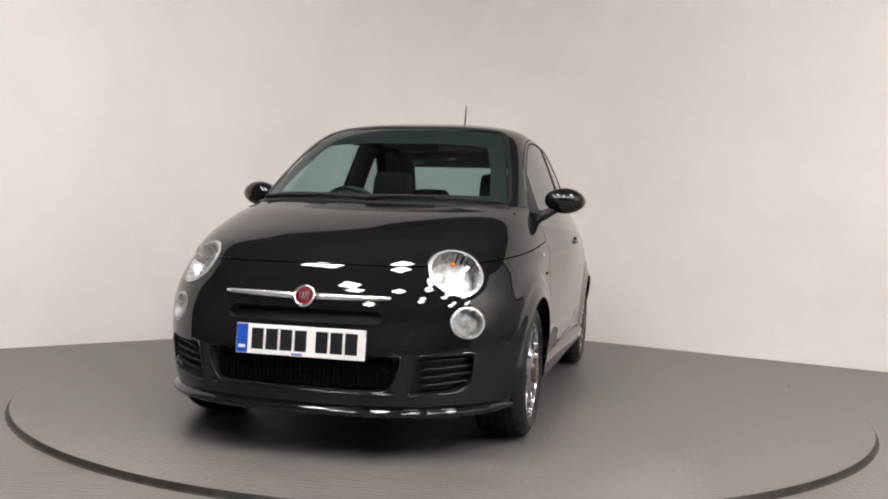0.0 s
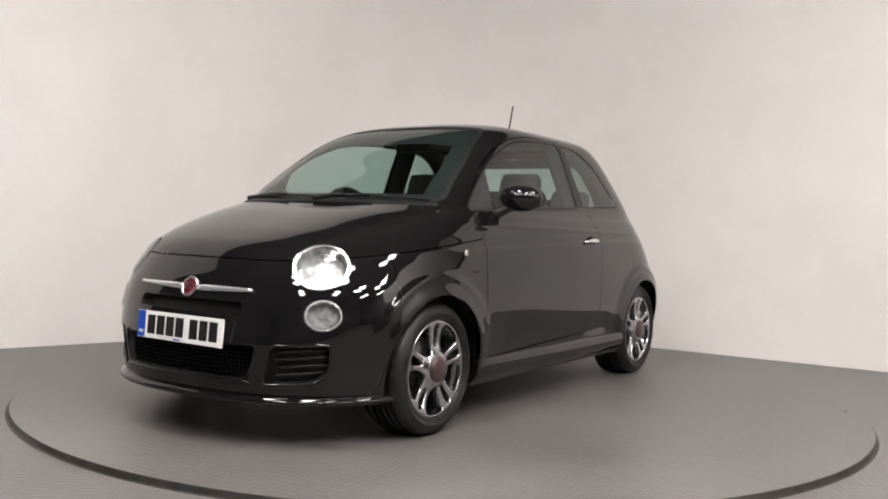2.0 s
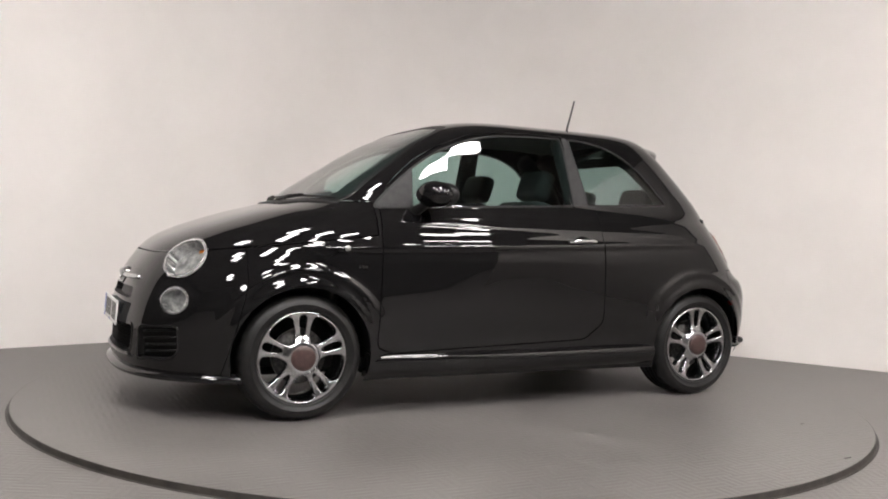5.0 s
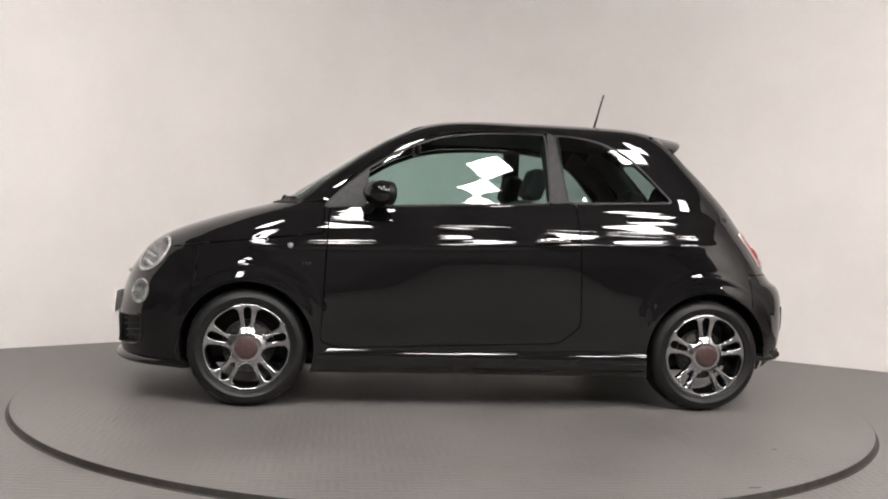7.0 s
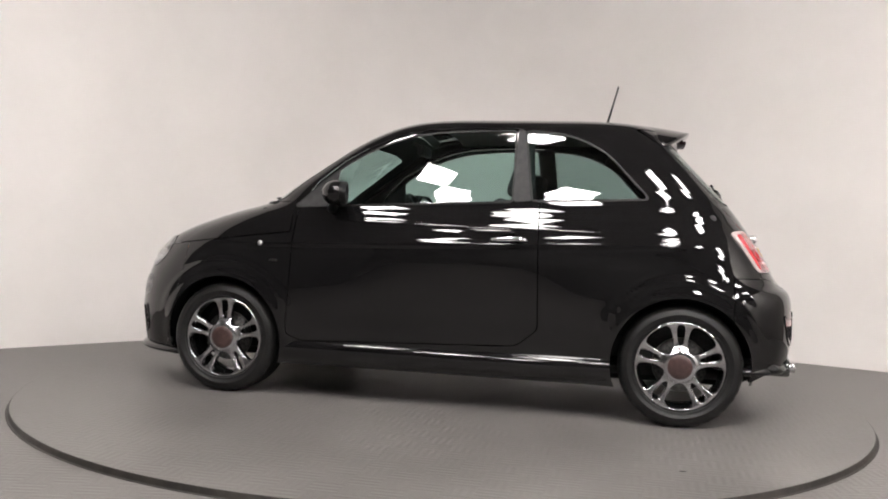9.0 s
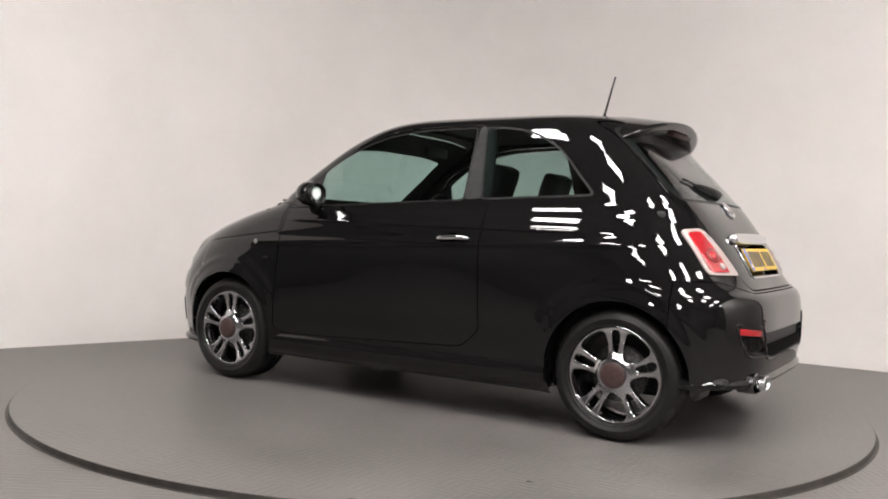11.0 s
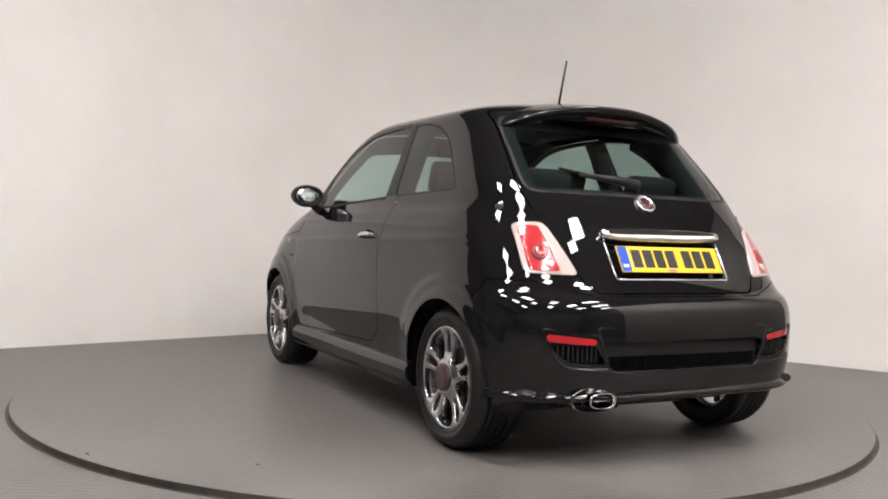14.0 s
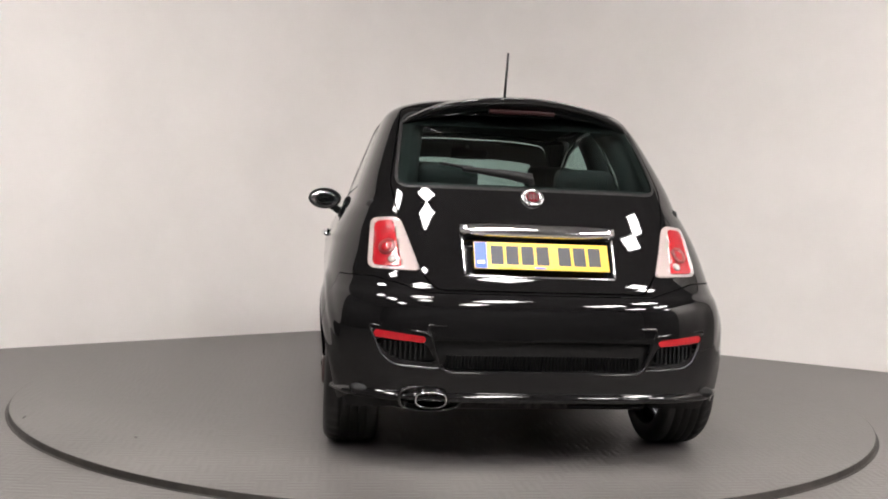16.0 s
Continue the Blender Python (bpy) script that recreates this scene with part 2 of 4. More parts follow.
def glass_material(name, tint, rough=0.0, gloss=1.0):
    m = bpy.data.materials.new(name)
    m.use_nodes = True
    t = m.node_tree
    t.nodes.clear()
    out = t.nodes.new("ShaderNodeOutputMaterial")
    mix = t.nodes.new("ShaderNodeMixShader")
    lw = t.nodes.new("ShaderNodeLayerWeight")
    lw.inputs["Blend"].default_value = 0.5
    power = t.nodes.new("ShaderNodeMath")
    power.operation = "POWER"
    power.inputs[1].default_value = 5.0
    t.links.new(lw.outputs["Facing"], power.inputs[0])
    fr = t.nodes.new("ShaderNodeMath")
    fr.operation = "MULTIPLY_ADD"
    fr.inputs[1].default_value, fr.inputs[2].default_value = 0.93, 0.055
    t.links.new(power.outputs[0], fr.inputs[0])
    clear = t.nodes.new("ShaderNodeBsdfTransparent")
    clear.inputs[0].default_value = (*tint, 1)
    shine = t.nodes.new("ShaderNodeBsdfGlossy")
    shine.inputs["Roughness"].default_value = rough
    shine.inputs["Color"].default_value = (gloss, gloss, gloss, 1)
    t.links.new(fr.outputs[0], mix.inputs[0])
    t.links.new(clear.outputs[0], mix.inputs[1])
    t.links.new(shine.outputs[0], mix.inputs[2])
    t.links.new(mix.outputs[0], out.inputs[0])
    return m


REAR_TINT = glass_material("dark_tinted_car_glass", (0.50, 0.61, 0.585))
GLASS = glass_material("tinted_car_glass", (0.60, 0.74, 0.71))
LENS = glass_material("clear_lamp_lens", (0.94, 0.95, 0.95), 0.02, 0.8)

# Shape of the body as level slices: nose, tail, half width and the plan's roundness by height.
NOSE = ((.17, 1.82), (.22, 1.87), (.30, 1.877), (.39, 1.881), (.50, 1.862), (.62, 1.822), (.70, 1.775), (.75, 1.735), (.80, 1.675), (.846, 1.58), (.90, 1.43), (.948, 1.275), (.985, 1.13), (1.01, 1.045), (1.05, .982), (1.11, .892), (1.2, .749), (1.3, .594), (1.39, .437), (1.43, .347), (1.46, .245), (1.478, .14), (1.49, .02), (1.497, -.11), (1.5, -.28))
TAIL = ((.17, -1.60), (.22, -1.65), (.30, -1.685), (.42, -1.70), (.53, -1.697), (.60, -1.69), (.64, -1.672), (.665, -1.636), (.70, -1.608), (.75, -1.58), (.85, -1.522), (1.0, -1.418), (1.15, -1.285), (1.31, -1.135), (1.40, -1.06), (1.44, -1.02), (1.47, -.93), (1.485, -.80), (1.497, -.60), (1.5, -.42))
HALF = ((.17, .752), (.22, .775), (.30, .790), (.45, .806), (.60, .812), (.72, .811), (.78, .806), (.84, .794), (.90, .773), (.95, .748), (.99, .723), (1.015, .7105), (1.035, .703), (1.10, .6803), (1.20, .6433), (1.28, .6121), (1.36, .5785), (1.40, .558), (1.432, .525), (1.456, .462), (1.474, .36), (1.487, .25), (1.496, .14), (1.5, .0))
MIDF = ((.17, 1.1), (.50, 1.1), (.60, 1.07), (.70, .98), (.80, .84), (.9, .66), (1.0, .50), (1.1, .44), (1.3, .24), (1.44, -.08), (1.5, -.30))
MIDR = ((.17, -1.08), (.55, -1.08), (.75, -.92), (.92, -.80), (1.1, -.76), (1.3, -.66), (1.44, -.55), (1.5, -.40))
ROUNDF = ((.17, 2.55), (.50, 2.65), (.70, 2.75), (.80, 2.9), (.88, 3.2), (.97, 3.6), (1.1, 4.4), (1.3, 4.9), (1.44, 3.8), (1.5, 2.7))
ROUNDR = ((.17, 3.8), (.60, 3.8), (.9, 4.0), (1.1, 4.8), (1.3, 4.9), (1.44, 3.4), (1.5, 2.5))
ARCH_R, WHEEL_X, WHEEL_Z = 0.320, 1.15, 0.288


def resample(p, n):
    d = np.concatenate([[0], np.cumsum(np.hypot(*np.diff(p, axis=0).T))])
    s = np.linspace(0, d[-1], n + 1)
    return np.stack([np.interp(s, d, p[:, 0]), np.interp(s, d, p[:, 1])], 1)


def slice_at(z, n1=92, n2=70, n3=84):
    """Half plan of the body at height z, from the nose round the left flank to the tail."""
    xf, xr, w, mf, mr, nf, nr = (float(spline(k, z)) for k in (NOSE, TAIL, HALF, MIDF, MIDR, ROUNDF, ROUNDR))
    a = np.linspace(0, math.pi / 2, 500)
    front = np.stack([mf + (xf - mf) * np.cos(a) ** (2 / nf), w * np.sin(a) ** (2 / nf)], 1)
    tail = np.stack([mr - (mr - xr) * np.sin(a) ** (2 / nr), w * np.cos(a) ** (2 / nr)], 1)
    flank = np.stack([np.linspace(mf, mr, 60), np.full(60, w)], 1)
    return np.concatenate([resample(front, n1)[:-1], resample(flank, n2)[:-1], resample(tail, n3)])


def body_grid(rows=190):
    z = np.linspace(.17, 1.5, 4000)
    step = np.abs(np.diff(z)) + .33 * np.abs(np.diff(spline(NOSE, z))) + .2 * np.abs(np.diff(spline(TAIL, z))) + .5 * np.abs(np.diff(spline(HALF, z)))
    d = np.concatenate([[0], np.cumsum(step)])
    zs = np.interp(np.linspace(0, d[-1], rows + 1), d, z)
    g = np.stack([np.column_stack([p, np.full(len(p), h)]) for h in zs for p in [slice_at(h)]])
    # flared wheel arches and a soft swage along the flank
    x, y, zz = g[..., 0], g[..., 1], g[..., 2]
    side = np.clip((y - .55) / .2, 0, 1)
    for wx in (WHEEL_X, -WHEEL_X):
        r = np.hypot(x - wx, zz - WHEEL_Z)
        g[..., 1] += side * (.016 * np.exp(-((r - ARCH_R) / .055) ** 2) + .006 * np.exp(-((r - .398) / .020) ** 2) * np.clip((zz - .36) / .12, 0, 1))
    # the flanks bow outwards in plan from the front wing to the tail
    half = spline(HALF, zz[:, 0])[:, None]
    up = np.clip((zz - .48) / .36, 0, 1)
    bow = np.clip((y / np.maximum(half, .05) - .55) / .3, 0, 1) * up * up * (3 - 2 * up) * np.clip((1.5 - zz) / .12, 0, 1)
    g[..., 1] += bow * (.013 - .044 * (1 - np.exp(-((x + .1) / .9) ** 2)))
    g[..., 1] += side * .006 * np.exp(-((zz - .815 - .03 * np.clip(-x, -1, 1)) / .018) ** 2) * np.clip((1.3 - np.abs(x)) / .3, 0, 1)
    g[..., 1] += side * .0032 * np.exp(-((zz - .908 - .012 * x) / .010) ** 2) * np.clip((1.05 - np.abs(x + .1)) / .25, 0, 1)
    g[..., 1] -= side * .010 * np.exp(-((zz - .36) / .07) ** 2) * np.clip((.78 - np.abs(x)) / .2, 0, 1)
    return g


class Shell:
    """Left half of the body's skin, cut into labelled regions by signed fields."""

    def __init__(self, g):
        self.v, self.n, self.faces = [], [], {}
        if g is None:
            return
        nr, nc = g.shape[:2]
        du, dv = np.gradient(g, axis=1), np.gradient(g, axis=0)
        n = np.cross(du, dv)
        n[:, 0, 1] = n[:, -1, 1] = 0
        n[-1] = n[-2]
        l = np.linalg.norm(n, axis=2, keepdims=True)
        n = n / np.maximum(l, 1e-9)
        if n[nr // 3, nc // 2, 1] < 0:
            n = -n
        n[-1] = (0, 0, 1)
        self.v = [tuple(p) for p in g.reshape(-1, 3)]
        self.n = [tuple(p) for p in n.reshape(-1, 3)]
        self.faces = {}
        quads = []
        for i in range(nr - 1):
            for j in range(nc - 1):
                a = i * nc + j
                quads.append((a, a + nc, a + nc + 1, a + 1))
        self.faces["body"] = quads

    def cut(self, old, label, field):
        """Give the part of the regions old (names) where field(V) < 0 the new label."""
        v = np.array(self.v)
        f = field(v)
        f = np.where(np.abs(f) < 2e-5, 2e-5, f)
        made = {}
        inside = self.faces.setdefault(label, [])
        for name in old.split():
            keep = []
            for q in self.faces.get(name, ()):
                s = [f[i] < 0 for i in q]
                if not any(s):
                    keep.append(q)
                elif all(s):
                    inside.append(q)
                else:
                    a, b = [], []
                    for k, i in enumerate(q):
                        j = q[(k + 1) % len(q)]
                        (a if s[k] else b).append(i)
                        if s[k] != s[(k + 1) % len(q)]:
                            key = (min(i, j), max(i, j))
                            if key not in made:
                                t = f[key[0]] / (f[key[0]] - f[key[1]])
                                made[key] = len(self.v)
                                self.v.append(tuple(p + (r - p) * t for p, r in zip(self.v[key[0]], self.v[key[1]])))
                                self.n.append(tuple(p + (r - p) * t for p, r in zip(self.n[key[0]], self.n[key[1]])))
                            a.append(made[key])
                            b.append(made[key])
                    if len(a) > 2:
                        inside.append(tuple(a))
                    if len(b) > 2:
                        keep.append(tuple(b))
            if name != label:
                self.faces[name] = keep

    def panel(self, old, label, field, half=.0026):
        """Cut a panel out of a region, with a narrow gap all round it."""
        self.cut(old, "edge", lambda v: field(v) - half)
        self.cut("edge", label, lambda v: field(v) + half)
        self.faces.setdefault("gap", []).extend(self.faces.pop("edge"))

    def copy_region(self, old, label, field):
        """A second copy of the part of a region where field(V) < 0, under its own label."""
        kept = list(self.faces[old])
        self.cut(old, label, field)
        self.faces[old] = kept

    def build(self, label, name, mat, parent, side=0, push=0.0, wall=False, tag="", keep=None):
        """Mesh object of a region. side 0: both halves joined, 1 left, -1 right. push: metres inwards; wall: with side walls."""
        quads = self.faces.get(label, [])
        verts, norms, faces, index = [], [], [], {}

        def vert(i, s, p):
            x, y, z = self.v[i]
            nx, ny, nz = self.n[i]
            l = math.sqrt(nx * nx + ny * ny + nz * nz) or 1
            nx, ny, nz = nx / l, ny / l, nz / l
            x, y, z = x - nx * p, max(y - ny * p, 0.0), z - nz * p
            key = (round(x, 5), round(y * s, 5), round(z, 5), p if wall else 0)
            if key not in index:
                index[key] = len(verts)
                verts.append((x, y * s, z))
                norms.append((nx, ny * s, nz))
            return index[key]

        edges = {}
        for s in ((1, -1) if side == 0 else (side,)):
            for q in quads:
                r = []
                for i in q:
                    k = vert(i, s, push)
                    if k not in r:
                        r.append(k)
                if len(r) < 3:
                    continue
                faces.append(r if s > 0 else r[::-1])
            if wall and push:
                count = {}
                for q in quads:
                    for i, j in zip(q, q[1:] + q[:1]):
                        key = (min(i, j), max(i, j))
                        count[key] = count.get(key, 0) + 1
                for (i, j), c in count.items():
                    if c == 1 and max(self.v[i][1], self.v[j][1]) > 1e-4:
                        r = [vert(i, s, 0.0), vert(j, s, 0.0), vert(j, s, push), vert(i, s, push)]
                        if len(set(r)) == 4:
                            faces.append(r)
        turned = []
        for r in faces:
            a, b, c = (np.array(verts[i]) for i in (r[0], r[len(r) // 3], r[2 * len(r) // 3]))
            turned.append(r if wall or np.cross(b - a, c - a) @ np.array(norms[r[0]]) >= 0 else r[::-1])
        me = bpy.data.meshes.new(name)
        me.from_pydata(verts, [], turned)
        me.update()
        me.polygons.foreach_set("use_smooth", [True] * len(me.polygons))
        if not wall:
            me.normals_split_custom_set_from_vertices(norms)
        me.materials.append(mat)
        ob = new(name, me)
        ob.parent = parent
        return tagged(ob, tag)


def smooth_loop(pts, n=10):
    """Closed smooth outline through control points."""
    p = np.array(pts, float)
    out = []
    for i in range(len(p)):
        a, b, c, d = p[i - 1], p[i], p[(i + 1) % len(p)], p[(i + 2) % len(p)]
        for t in np.linspace(0, 1, n, endpoint=False):
            out.append(.5 * (2 * b + (c - a) * t + (2 * a - 5 * b + 4 * c - d) * t * t + (3 * b - a - 3 * c + d) * t ** 3))
    return np.array(out)


def rounded(pts, r=0.03, n=5):
    """Closed straight outline with rounded corners; r is one radius or one for each corner."""
    p = np.array(pts, float)
    out = []
    for i in range(len(p)):
        a, b, c = p[i - 1], p[i], p[(i + 1) % len(p)]
        q = r[i] if isinstance(r, (list, tuple)) else r
        u, w = (a - b) / np.linalg.norm(a - b), (c - b) / np.linalg.norm(c - b)
        for t in np.linspace(0, 1, n):
            out.append((1 - t) ** 2 * (b + u * q) + 2 * t * (1 - t) * b + t * t * (b + w * q))
    return np.array(out)


def soften(pts, rounds=3):
    """Closed outline with its corners cut again and again."""
    p = np.array(pts, float)
    for _ in range(rounds):
        q = np.roll(p, -1, axis=0)
        p = np.stack([p * .78 + q * .22, p * .22 + q * .78], 1).reshape(-1, 2)
    return p


def distance(loop, x, y):
    """Signed distance to a closed outline, negative inside."""
    best = np.full(x.shape, 1e9)
    inside = np.zeros(x.shape, bool)
    for a, b in zip(loop, np.roll(loop, -1, axis=0)):
        ex, ey = b - a
        t = np.clip(((x - a[0]) * ex + (y - a[1]) * ey) / max(ex * ex + ey * ey, 1e-12), 0, 1)
        best = np.minimum(best, np.hypot(x - a[0] - t * ex, y - a[1] - t * ey))
        cross = (a[1] > y) != (b[1] > y)
        if ey:
            inside ^= cross & (x < (y - a[1]) / ey * ex + a[0])
    return np.where(inside, -best, best)


def from_side(loop, grow=0.0, least=0.3):
    return lambda v: np.where(v[:, 1] > least, distance(loop, v[:, 0], v[:, 2]) - grow, 1.0)


def from_front(loop, grow=0.0, ahead=0.2):
    return lambda v: np.where(v[:, 0] > ahead, distance(loop, v[:, 1], v[:, 2]) - grow, 1.0)


def from_rear(loop, grow=0.0, behind=-0.6):
    return lambda v: np.where(v[:, 0] < behind, distance(loop, v[:, 1], v[:, 2]) - grow, 1.0)


DOOR_WIN = soften([(-.318, 1.390), (-.322, 1.20), (-.326, 1.045), (-.318, 1.036), (.2, 1.012), (.78, .984), (.797, .986), (.685, 1.093), (.548, 1.203), (.41, 1.284), (.24, 1.350), (.08, 1.377), (-.1, 1.388), (-.29, 1.391)])
QUARTER_WIN = soften([(-.975, 1.068), (-.955, 1.066), (-.46, 1.0455), (-.430, 1.045), (-.428, 1.06), (-.377, 1.364), (-.372, 1.390), (-.40, 1.390), (-.50, 1.384), (-.61, 1.364), (-.72, 1.316), (-.80, 1.257), (-.88, 1.170), (-.962, 1.084)])
B_PILLAR = np.array([(-.33, 1.399), (-.334, 1.034), (-.420, 1.040), (-.364, 1.401)])
DOOR = rounded([(.775, .99), (.79, .55), (.80, .325), (.72, .295), (-.38, .335), (-.485, .42), (-.478, .70), (-.465, 1.045), (-.4, 1.044), (-.355, 1.409), (-.1, 1.408), (.1, 1.398), (.26, 1.369), (.43, 1.303), (.57, 1.222), (.70, 1.11)], .025, 4)
SCREEN = rounded([(-.61, 1.018), (.61, 1.018), (.555, 1.22), (.475, 1.405), (.25, 1.428), (-.25, 1.428), (-.475, 1.405), (-.555, 1.22)], [.04, .04, .05, .06, .1, .1, .06, .05], 6)
REAR_GLASS = rounded([(-.535, 1.06), (.535, 1.06), (.49, 1.385), (-.49, 1.385)], [.05, .05, .06, .06], 6)
TAILGATE = rounded([(-.40, .665), (.40, .665), (.455, .735), (.535, .95), (.56, 1.07), (.50, 1.42), (-.50, 1.42), (-.56, 1.07), (-.535, .95), (-.455, .735)], .03, 4)
TAIL_LAMP = rounded([(.645, .732), (.632, .920), (.525, .928), (.452, .728)], [.03, .025, .03, .018], 6)
TAIL_RED = rounded([(.626, .742), (.616, .908), (.548, .914), (.520, .740)], [.02, .02, .015, .01], 5)
REAR_VENT = rounded([(.622, .488), (.436, .474), (.392, .400), (.56, .410)], [.012, .012, .012, .06], 5)
REAR_STRIP = rounded([(.624, .518), (.432, .498), (.436, .474), (.622, .491)], .006, 3)
REAR_GRILLE = rounded([(-.415, .488), (.415, .488), (.375, .376), (-.375, .376)], [.02, .02, .05, .05], 6)
PLATE_WELL = rounded([(-.286, .862), (.286, .862), (.282, .722), (-.282, .722)], [.02, .02, .035, .035], 6)
INTAKE = rounded([(-.395, .405), (.395, .405), (.355, .275), (-.355, .275)], [.03, .03, .05, .05], 6)
SLOT = rounded([(-.30, .572), (.30, .572), (.315, .520), (-.315, .520)], [.015, .015, .02, .02], 5)
FRONT_VENT = rounded([(.450, .405), (.640, .415), (.632, .315), (.590, .275), (.415, .262)], [.02, .02, .03, .03, .02], 5)
HEAD_AT, HEAD_AXIS = np.array((1.606, .530, .705)), np.array((.80, .42, .43))
FOG_AT, FOG_AXIS = np.array((1.652, .588, .530)), np.array((.86, .50, .10))


def oval(at, axis, across, high, grow=0.0):
    n = axis / np.linalg.norm(axis)
    u = np.cross((0, 0, 1), n)
    u /= np.linalg.norm(u)
    w = np.cross(n, u)
    return lambda v: np.where(np.linalg.norm(v - at, axis=1) < .4, (np.hypot((v - at) @ u / across, (v - at) @ w / high) - 1) * min(across, high) - grow, 1.0)


def hood_field(v):
    x, y, z = v.T
    low = .738 + .12 * np.clip(1.72 - x, 0, .95)
    cowl = .993 + .012 * np.clip(np.abs(y) / .6, 0, 1)
    return np.where(x > .6, np.maximum(np.maximum(low - z, z - cowl), .80 - x), 1.0)


def car_shell():
    s = Shell(body_grid())
    for wx in (WHEEL_X, -WHEEL_X):
        s.cut("body", "void", lambda v, wx=wx: np.where(v[:, 1] > .3, np.hypot(v[:, 0] - wx, v[:, 2] - WHEEL_Z) - ARCH_R, 1.0))
    s.cut("body", "void", lambda v: np.where(v[:, 0] < -1.3, v[:, 2] - .20 - .068 * np.clip((-1.40 - v[:, 0]) / .15, 0, 1), 1.0))
    # lamps
    s.cut("body", "head_rim", oval(HEAD_AT, HEAD_AXIS, .113, .104))
    s.cut("head_rim", "head_lens", oval(HEAD_AT, HEAD_AXIS, .100, .092))
    s.cut("body", "fog_rim", oval(FOG_AT, FOG_AXIS, .073, .061))
    s.cut("fog_rim", "fog_lens", oval(FOG_AT, FOG_AXIS, .066, .054))
    s.cut("body", "tail_lamp", from_rear(TAIL_LAMP))
    s.cut("tail_lamp", "tail_red", from_rear(TAIL_RED))
    # glass
    s.cut("body", "screen_seal", from_front(SCREEN, .018))
    s.cut("screen_seal", "screen", from_front(SCREEN))
    s.cut("body", "rear_seal", from_rear(REAR_GLASS, .012))
    s.cut("rear_seal", "rear_glass", from_rear(REAR_GLASS))
    s.cut("body", "door_seal", from_side(DOOR_WIN, .010))
    s.cut("door_seal", "door_glass", from_side(DOOR_WIN))
    s.cut("body", "quarter_seal", from_side(QUARTER_WIN, .010))
    s.cut("quarter_seal", "quarter_glass", from_side(QUARTER_WIN))
    s.cut("body door_seal quarter_seal", "pillar", from_side(B_PILLAR))
    s.cut("door_glass", "sail", lambda v: np.where(v[:, 1] > .3, .60 - .1 * (v[:, 2] - 1.0) - v[:, 0], 1.0))
    # recesses
    s.cut("body", "intake", from_front(INTAKE, ahead=1.5))
    s.cut("body", "slot", from_front(SLOT, ahead=1.5))
    s.cut("body", "front_vent", from_front(FRONT_VENT, ahead=1.3))
    s.cut("body", "rear_strip", from_rear(REAR_STRIP, behind=-1.3))
    s.cut("body", "rear_vent", from_rear(REAR_VENT, behind=-1.3))
    s.cut("body", "rear_grille", from_rear(REAR_GRILLE, behind=-1.4))
    s.cut("body", "plate_well", from_rear(PLATE_WELL, behind=-1.3))
    # panels and the gaps between them
    s.panel("body", "hood", hood_field)
    s.panel("body", "door", from_side(DOOR))
    s.panel("body", "tailgate", from_rear(TAILGATE, behind=-.70), .003)
    s.panel("body", "front_bumper", lambda v: np.where(v[:, 0] > 1.0, np.maximum(1.40 + .25 * np.clip(.62 - v[:, 2], 0, 1) - v[:, 0], v[:, 2] - .80), 1.0), .0016)
    s.panel("body", "rear_bumper", lambda v: np.where(v[:, 0] < -1.0, np.maximum(v[:, 0] + 1.38, v[:, 2] - .655 - .05 * np.clip((np.abs(v[:, 1]) - .42) / .2, 0, 1)), 1.0), .002)
    return s


shell = car_shell()
car = tagged(new("car"), "small glossy black three-door hatchback car on turntable", "car")
body = shell.build("body", "body", PAINT, car)
shell.build("gap", "panel_gap", GAP, car, push=0.003, tag="dark gap between panels")["kind"] = "stuff"
hood = shell.build("hood", "hood", PAINT, car)
front_bumper = shell.build("front_bumper", "front_bumper", PAINT, car)
rear_bumper = shell.build("rear_bumper", "rear_bumper", PAINT, car)
tailgate = shell.build("tailgate", "tailgate", PAINT, car)
shell.build("screen_seal", "windscreen_seal", TRIM, car)
shell.build("screen", "windscreen", GLASS, car, push=.002, tag="clear slightly green tinted windscreen")
shell.build("rear_seal", "seal", TRIM, tailgate)
shell.build("rear_glass", "rear_window", REAR_TINT, tailgate, push=.002, tag="tinted rear window")
shell.build("intake", "lower_intake", TRIM, front_bumper, push=.045, wall=True, tag="black mesh lower air intake")
shell.build("slot", "upper_grille", TRIM, front_bumper, push=.035, wall=True, tag="black upper grille slot")
shell.build("rear_grille", "rear_grille", TRIM, rear_bumper, push=.022, wall=True, tag="black rear bumper grille recess")
shell.build("plate_well", "plate_recess", PAINT, tailgate, push=.03, wall=True)
doors = {}
